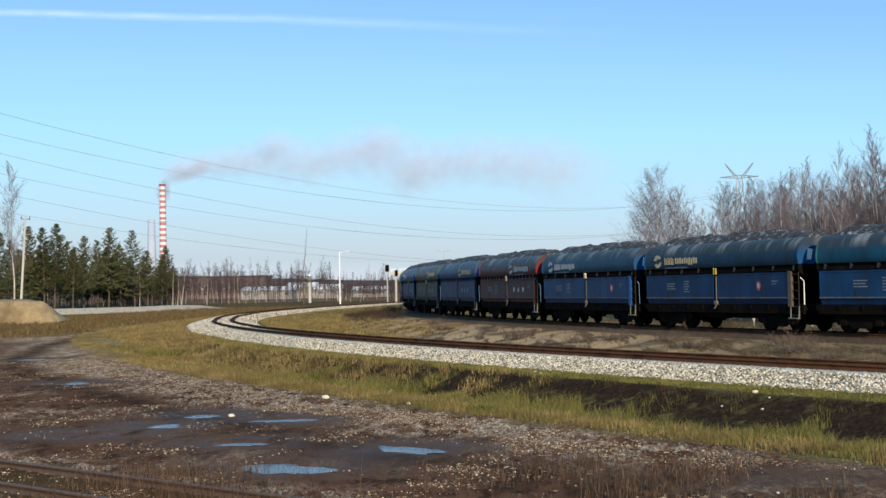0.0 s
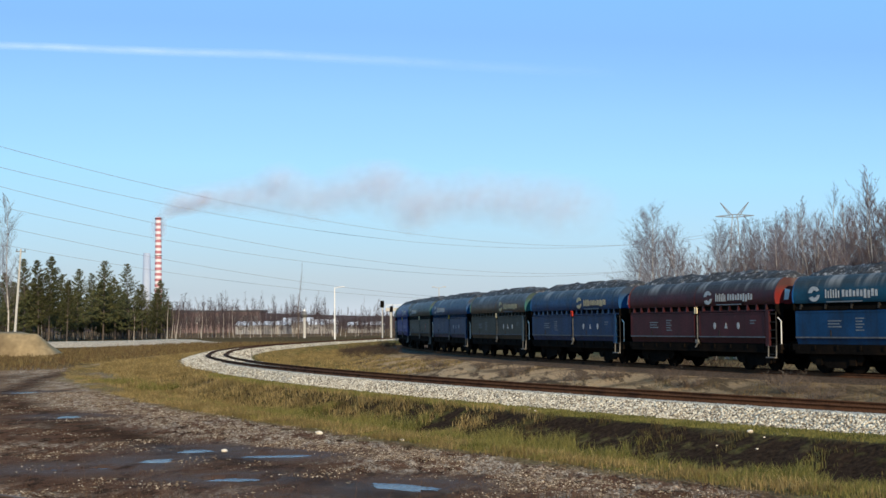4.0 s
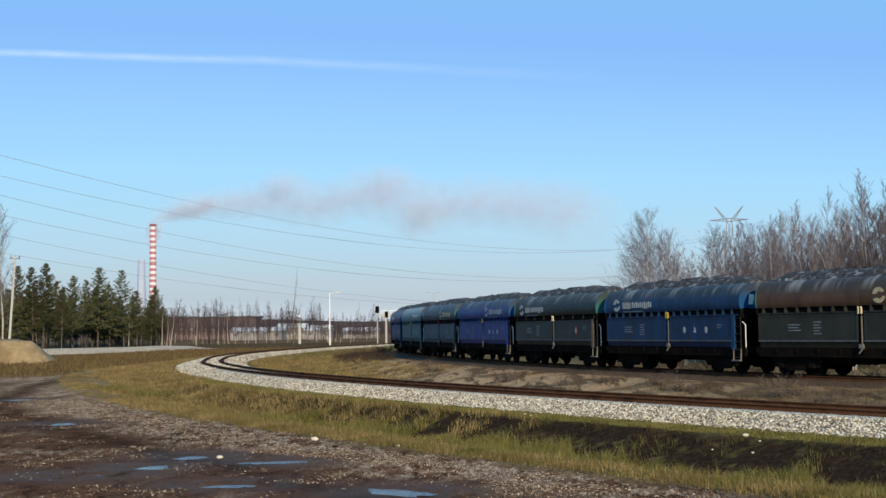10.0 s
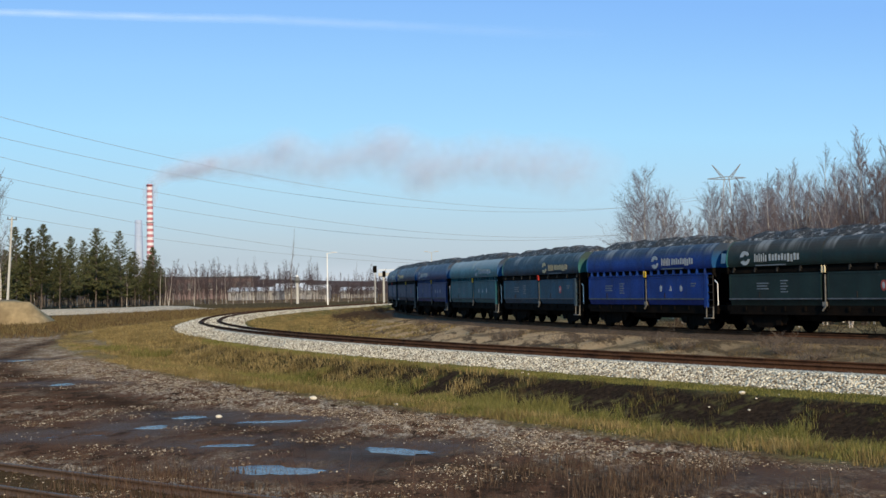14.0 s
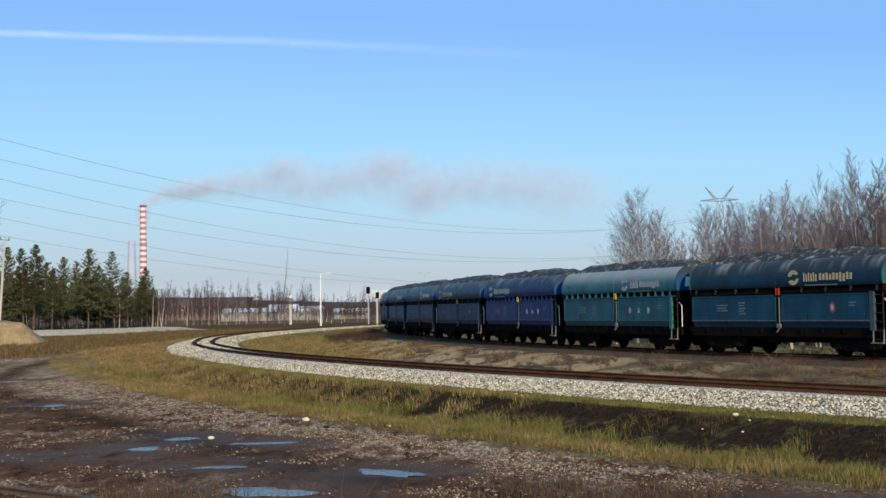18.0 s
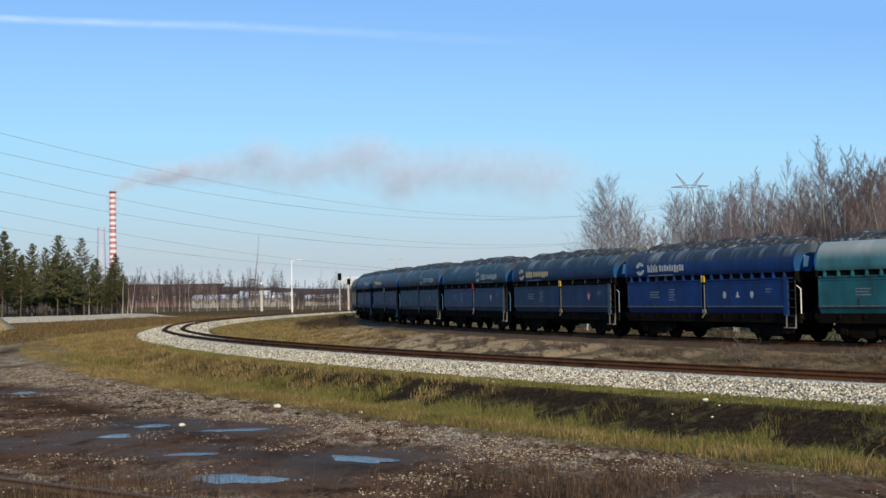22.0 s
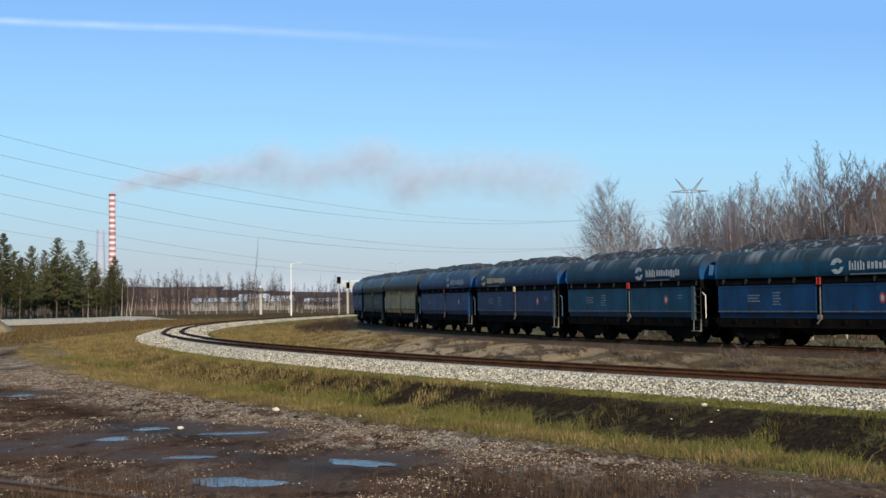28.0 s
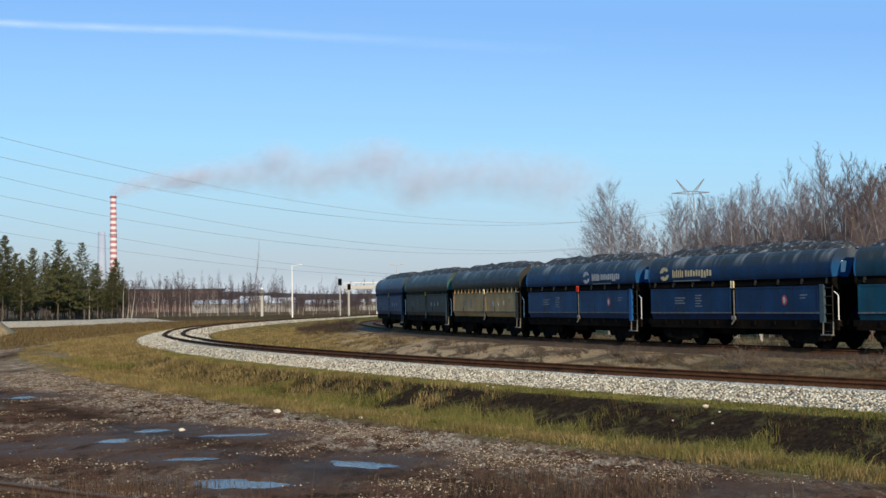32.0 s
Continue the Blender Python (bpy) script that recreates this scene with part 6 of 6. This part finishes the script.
# ---- lamp, signals and buildings across the field ----
def street_lamp():
    x, y = -31.35, 260.1
    t = thing("street_lamp", pose(x, y, height_at(x, y)), "white street lamp on a tall slim post", "street lamp")
    h = 10.6 - height_at(x, y)
    part("post", rod(B(), (0, 0, -0.1), (0, 0, h), 0.15, 0.09, 8), WHITE, t)
    part("arm", rod(B(), (0, 0, h - 0.05), (1.3, 0, h + 0.12), 0.06, 0.05), WHITE, t)
    bm = box(B(), 0.9, 2.1, -0.22, 0.22, h + 0.05, h + 0.24, 0.06)
    part("lamp_head", bm, WHITE, t, "flat white lamp head")


street_lamp()


def twin_lamp(x, y, top):
    z = height_at(x, y)
    t = thing("street_lamp", pose(x, y, z), "tall street lamp with two heads behind the train", "street lamp")
    h = top - z
    part("post", rod(B(), (0, 0, -0.1), (0, 0, h), 0.14, 0.08, 8), CONCRETE, t)
    for k in (-1, 1):
        part("arm", rod(B(), (0, 0, h - 0.05), (k * 1.1, 0, h + 0.15), 0.05, 0.04), CONCRETE, t)
        part("lamp_head", box(B(), *sorted((k * 0.8, k * 1.7)), -0.2, 0.2, h + 0.1, h + 0.28, 0.05), CONCRETE, t)


twin_lamp(-11.3, 300.0, 11.5)


def signal(x, y, top, head, facing):
    z = height_at(x, y)
    t = thing("railway_signal", pose(x, y, z, 0, 0, facing), "white-masted railway signal with a black head", "railway signal", "railway signals")
    h = top - z
    part("mast", rod(B(), (0, 0, -0.2), (0, 0, h - head), 0.085, n=8), CONCRETE, t)
    bm = box(B(), -0.42 * head / 1.5, 0.42 * head / 1.5, -0.12, 0.06, h - head, h, 0.1)
    hd = part("head", bm, BLACK, t, "black signal head")
    for k in range(3):
        bm = rod(B(), (0, -0.35, h - head * (0.2 + 0.3 * k)), (0, -0.1, h - head * (0.2 + 0.3 * k)), 0.13, n=10)
        part("hood", bm, BLACK, hd)
    part("foot", box(B(), -0.35, 0.35, -0.35, 0.35, -0.3, 0.15, 0.03), CONCRETE, t)
    bm = B()
    for k in range(10):
        rod(bm, (-0.18, 0.16, 0.5 + k * 0.4), (0.18, 0.16, 0.5 + k * 0.4), 0.02, n=4)
    for s in (-0.18, 0.18):
        rod(bm, (s, 0.16, 0.3), (s, 0.16, 4.4), 0.02, n=4)
    part("ladder", bm, STEEL, t)


signal(-18.8, 227.2, 7.2, 1.25, 4)
signal(-17.7, 234.3, 6.3, 1.1, 4)


def footbridge():
    x, y = -16.4, 250.0
    t = thing("pipe_bridge", pose(x, y, 0), "long pale pipe bridge on steel posts", "pipe bridge")
    part("beam", box(B(), -3.6, 3.8, -0.4, 0.4, 5.5, 6.2, 0.05), CONCRETE, t)
    part("hand_rail", box(B(), -3.6, 3.8, -0.45, -0.4, 6.7, 6.8), WHITE, t)
    for k in np.linspace(-3.4, 3.6, 5):
        part("upright", box(B(), k - 0.04, k + 0.04, -0.45, -0.38, 6.2, 6.8), WHITE, t)
    for k in (-2.6, 3.0):
        part("leg", box(B(), k - 0.15, k + 0.15, -0.2, 0.2, -0.2, 5.5), CONCRETE, t)


footbridge()


def vent_tower():
    x, y = -41.5, 287.0
    t = thing("vent_tower", pose(x, y, height_at(x, y)), "slim white ventilation tower with a domed cap", "tower")
    part("shaft", rod(B(), (0, 0, -0.3), (0, 0, 5.0), 0.32, 0.28, 14), CONCRETE, t)
    part("cap", rod(B(), (0, 0, 4.7), (0, 0, 5.3), 0.45, 0.85, 16), STEEL, t, "flared grey metal cap")
    part("dome", rod(B(), (0, 0, 5.3), (0, 0, 6.1), 0.7, 0.3, 16), STEEL, t)
    part("finial", rod(B(), (0, 0, 6.1), (0, 0, 6.5), 0.3, 0.2, 8), WHITE, t)


vent_tower()


def utility_pole(x, y, top):
    z = height_at(x, y)
    t = thing("utility_pole", pose(x, y, z, 0, 3.6, 0), "grey concrete utility pole with a short crossarm", "utility pole")
    h = top - z
    part("post", rod(B(), (0, 0, -0.3), (0, 0, h), 0.17, 0.11, 8), CONCRETE, t)
    part("crossarm", box(B(), -0.6, 0.6, -0.05, 0.05, h - 0.33, h - 0.22), STEEL, t)
    for k in (-0.5, 0.0, 0.5):
        part("insulator", rod(B(), (k, 0, h - 0.2), (k, 0, h + 0.06), 0.06, 0.04, 8), BLACK, t, "dark insulator")


utility_pole(-56.7, 150.0, 12.4)
ROOF = surf("pale_sheet_roof", (0.60, 0.61, 0.62), (0.70, 0.70, 0.70), 0.7, 0.08, 0.7)
WALL = surf("weathered_render", (0.24, 0.24, 0.25), (0.32, 0.32, 0.33), 0.9, 0.1, 0.9, c3=(0.20, 0.19, 0.185))
GLASS = surf("dark_window", (0.14, 0.14, 0.14), (0.2, 0.2, 0.2), 3, 0.3, 0.2)


def shed(x, y, w, d, h, rise, label, n_win):
    t = thing("warehouse", pose(x, y, height_at(x, y)), label, "building", "sheds across the field")
    part("wall", box(B(), -w / 2, w / 2, -d / 2, d / 2, -0.3, h), WALL, t)
    bm = B()
    plate(bm, [(-d / 2 - 0.4, h + 0.004), (d / 2 + 0.4, h + 0.004), (0, h + rise)], "x", -w / 2 - 0.3, w + 0.6)
    part("roof", bm, ROOF, t, "pale metal roof")
    for i in range(n_win):
        cx = -w / 2 + w * (i + 0.5) / n_win
        wn_ = part("window", box(B(), cx - 0.7, cx + 0.7, -d / 2 - 0.05, -d / 2 + 0.05, h * 0.45, h * 0.8), GLASS, t)
        part("sill", box(B(), cx - 0.8, cx + 0.8, -d / 2 - 0.12, -d / 2, h * 0.41, h * 0.45), CONCRETE, wn_)


shed(-75, 424, 17, 12, 3.0, 1.3, "long low shed with a pale roof", 5)
shed(-65, 436, 10, 10, 3.9, 1.6, "shed with a bright gable roof", 3)
shed(-54, 418, 8.5, 9, 3.0, 1.7, "small shed with a white sloping roof", 2)
shed(-42, 440, 12, 9, 2.6, 1.2, "low pale shed behind bare trees", 3)
shed(-22, 430, 14, 9, 2.8, 1.0, "low grey shed behind bare trees", 4)


def brick_hall(x, y, w, d, h):
    t = thing("brick_hall", pose(x, y, height_at(x, y)), "long red-brown brick hall with a flat dark roof", "building")
    part("wall", box(B(), -w / 2, w / 2, -d / 2, d / 2, -0.3, h), BRICKWALL, t)
    part("roof", box(B(), -w / 2 - 0.5, w / 2 + 0.5, -d / 2 - 0.5, d / 2 + 0.5, h + 0.004, h + 0.9, 0.05), FELT, t, "flat dark roof")
    for i in range(9):
        cx = -w / 2 + w * (i + 0.5) / 9
        win = part("window", box(B(), cx - 1.1, cx + 1.1, -d / 2 - 0.05, -d / 2 + 0.05, h * 0.5, h * 0.8), GLASS, t)
        part("sill", box(B(), cx - 1.2, cx + 1.2, -d / 2 - 0.15, -d / 2, h * 0.46, h * 0.5), CONCRETE, win)


# brick lightened to paint in the haze of half a kilometre
BRICKWALL = surf("hazed_brown_brick", (0.16, 0.115, 0.115), (0.20, 0.145, 0.142), 1.2, 0.1, 0.9, c3=(0.14, 0.10, 0.10))
FELT = surf("dark_roof_felt", (0.06, 0.06, 0.065), (0.10, 0.10, 0.105), 0.6, 0.06, 0.9)
brick_hall(-112, 530, 36, 16, 8.4)


def mound(name, pts, half, label, category, mat, kind="structure"):
    """A long bank with a flat top along the points (x, y, top height)."""
    vs, fs = [], []
    for i, (x, y, z) in enumerate(pts):
        a, b_ = pts[max(i - 1, 0)], pts[min(i + 1, len(pts) - 1)]
        d = Vector((b_[0] - a[0], b_[1] - a[1], 0)).normalized()
        nrm = Vector((-d.y, d.x, 0))
        for o, k in ((-1.0, -0.35), (-0.75, 0.25), (-0.42, 0.93), (-0.3, 1.0), (0.3, 1.0), (0.42, 0.93), (1.0, -0.35)):
            q = Vector((x, y, 0)) + nrm * half * o
            vs.append((q.x, q.y, z * k + 0.12 * math.sin(x * 1.3 + o * 4) * (abs(o) < 0.9) * min(1, abs(z))))
    for i in range(len(pts) - 1):
        for j in range(6):
            a = i * 7 + j
            fs.append((a, a + 1, a + 8, a + 7))
    return tagged(new(name, mesh_from(name, vs, fs, mat, True)), label, category, kind=kind)


GRAVEL = stone_material("pale_gravel", (0.46, 0.375, 0.27), (0.62, 0.51, 0.38), (0.33, 0.27, 0.20))
SANDY = surf("sand", (0.20, 0.145, 0.078), (0.31, 0.23, 0.125), 1.5, 0.25, 0.95, c3=(0.13, 0.092, 0.05))
mound("gravel_embankment", [(-130, 175, 0.8), (-110, 180, 0.75), (-90, 186, 0.7), (-75, 193, 0.68), (-66, 200, 0.68), (-60, 210, 0.66), (-56.5, 220, 0.7), (-54.5, 226, 0.6), (-53, 230, 0.25), (-52, 233, -0.2)], 5.5, "long low bank of pale gravel before the pine wood", "embankment", GRAVEL)
mound("sand_heap", [(-84, 134, 1.5), (-77, 135, 2.3), (-68, 137, 2.45), (-61, 139, 2.45), (-52.6, 141.0, 2.4), (-50.6, 141.3, 2.15), (-49.3, 141.6, 0.9), (-48.4, 141.8, 0.0)], 3.6, "flat-topped heap of brown sand beside the field", "sand heap", SANDY)
RIDGE = surf("far_scrub", (0.060, 0.044, 0.043), (0.095, 0.072, 0.068), 0.2, 0.03, 1.0)
mound("distant_ridge", [(-420, 860, 13.5), (-330, 866, 14.5), (-250, 872, 14.2), (-200, 877, 14), (-170, 884, 12.4), (-140, 888, 11), (-90, 894, 9), (0, 900, 8), (120, 900, 8), (300, 890, 8)], 70, "flat brown wooded ridge on the horizon", "ridge", RIDGE)


# ---- what moves ----
def motions():
    for i, w in enumerate(TRAIN):
        walk(w, [(t, wagon_pose(i, t)) for t in range(0, 33)])
    walk(plume, [(t, pose(STACK.x + 1.42 * t, STACK.y, STACK.z)) for t in (0, 16, 32)])
    for i, (p, _) in enumerate(FRESH):
        walk(p, [(t, puff_pose(i, t)) for t in range(0, 33, 2)])
    first = {}
    for w in TRAIN:
        for o in w.children_recursive:
            if o.name.split(".")[0] != "wheelset":
                continue
            x = round(o.matrix_basis.translation.x, 2)
            if x not in first:
                s0 = tail_at(0)
                walk(o, [(k / 10, pose(x, 0, 0.46, 0, math.degrees((s0 - tail_at(k / 10)) / 0.46), 0)) for k in range(0, 321)])
                first[x] = o
            else:
                o.rotation_mode = "QUATERNION"
                o.animation_data_create()
                o.animation_data.action = first[x].animation_data.action
                o.animation_data.action_slot = first[x].animation_data.action_slot


motions()
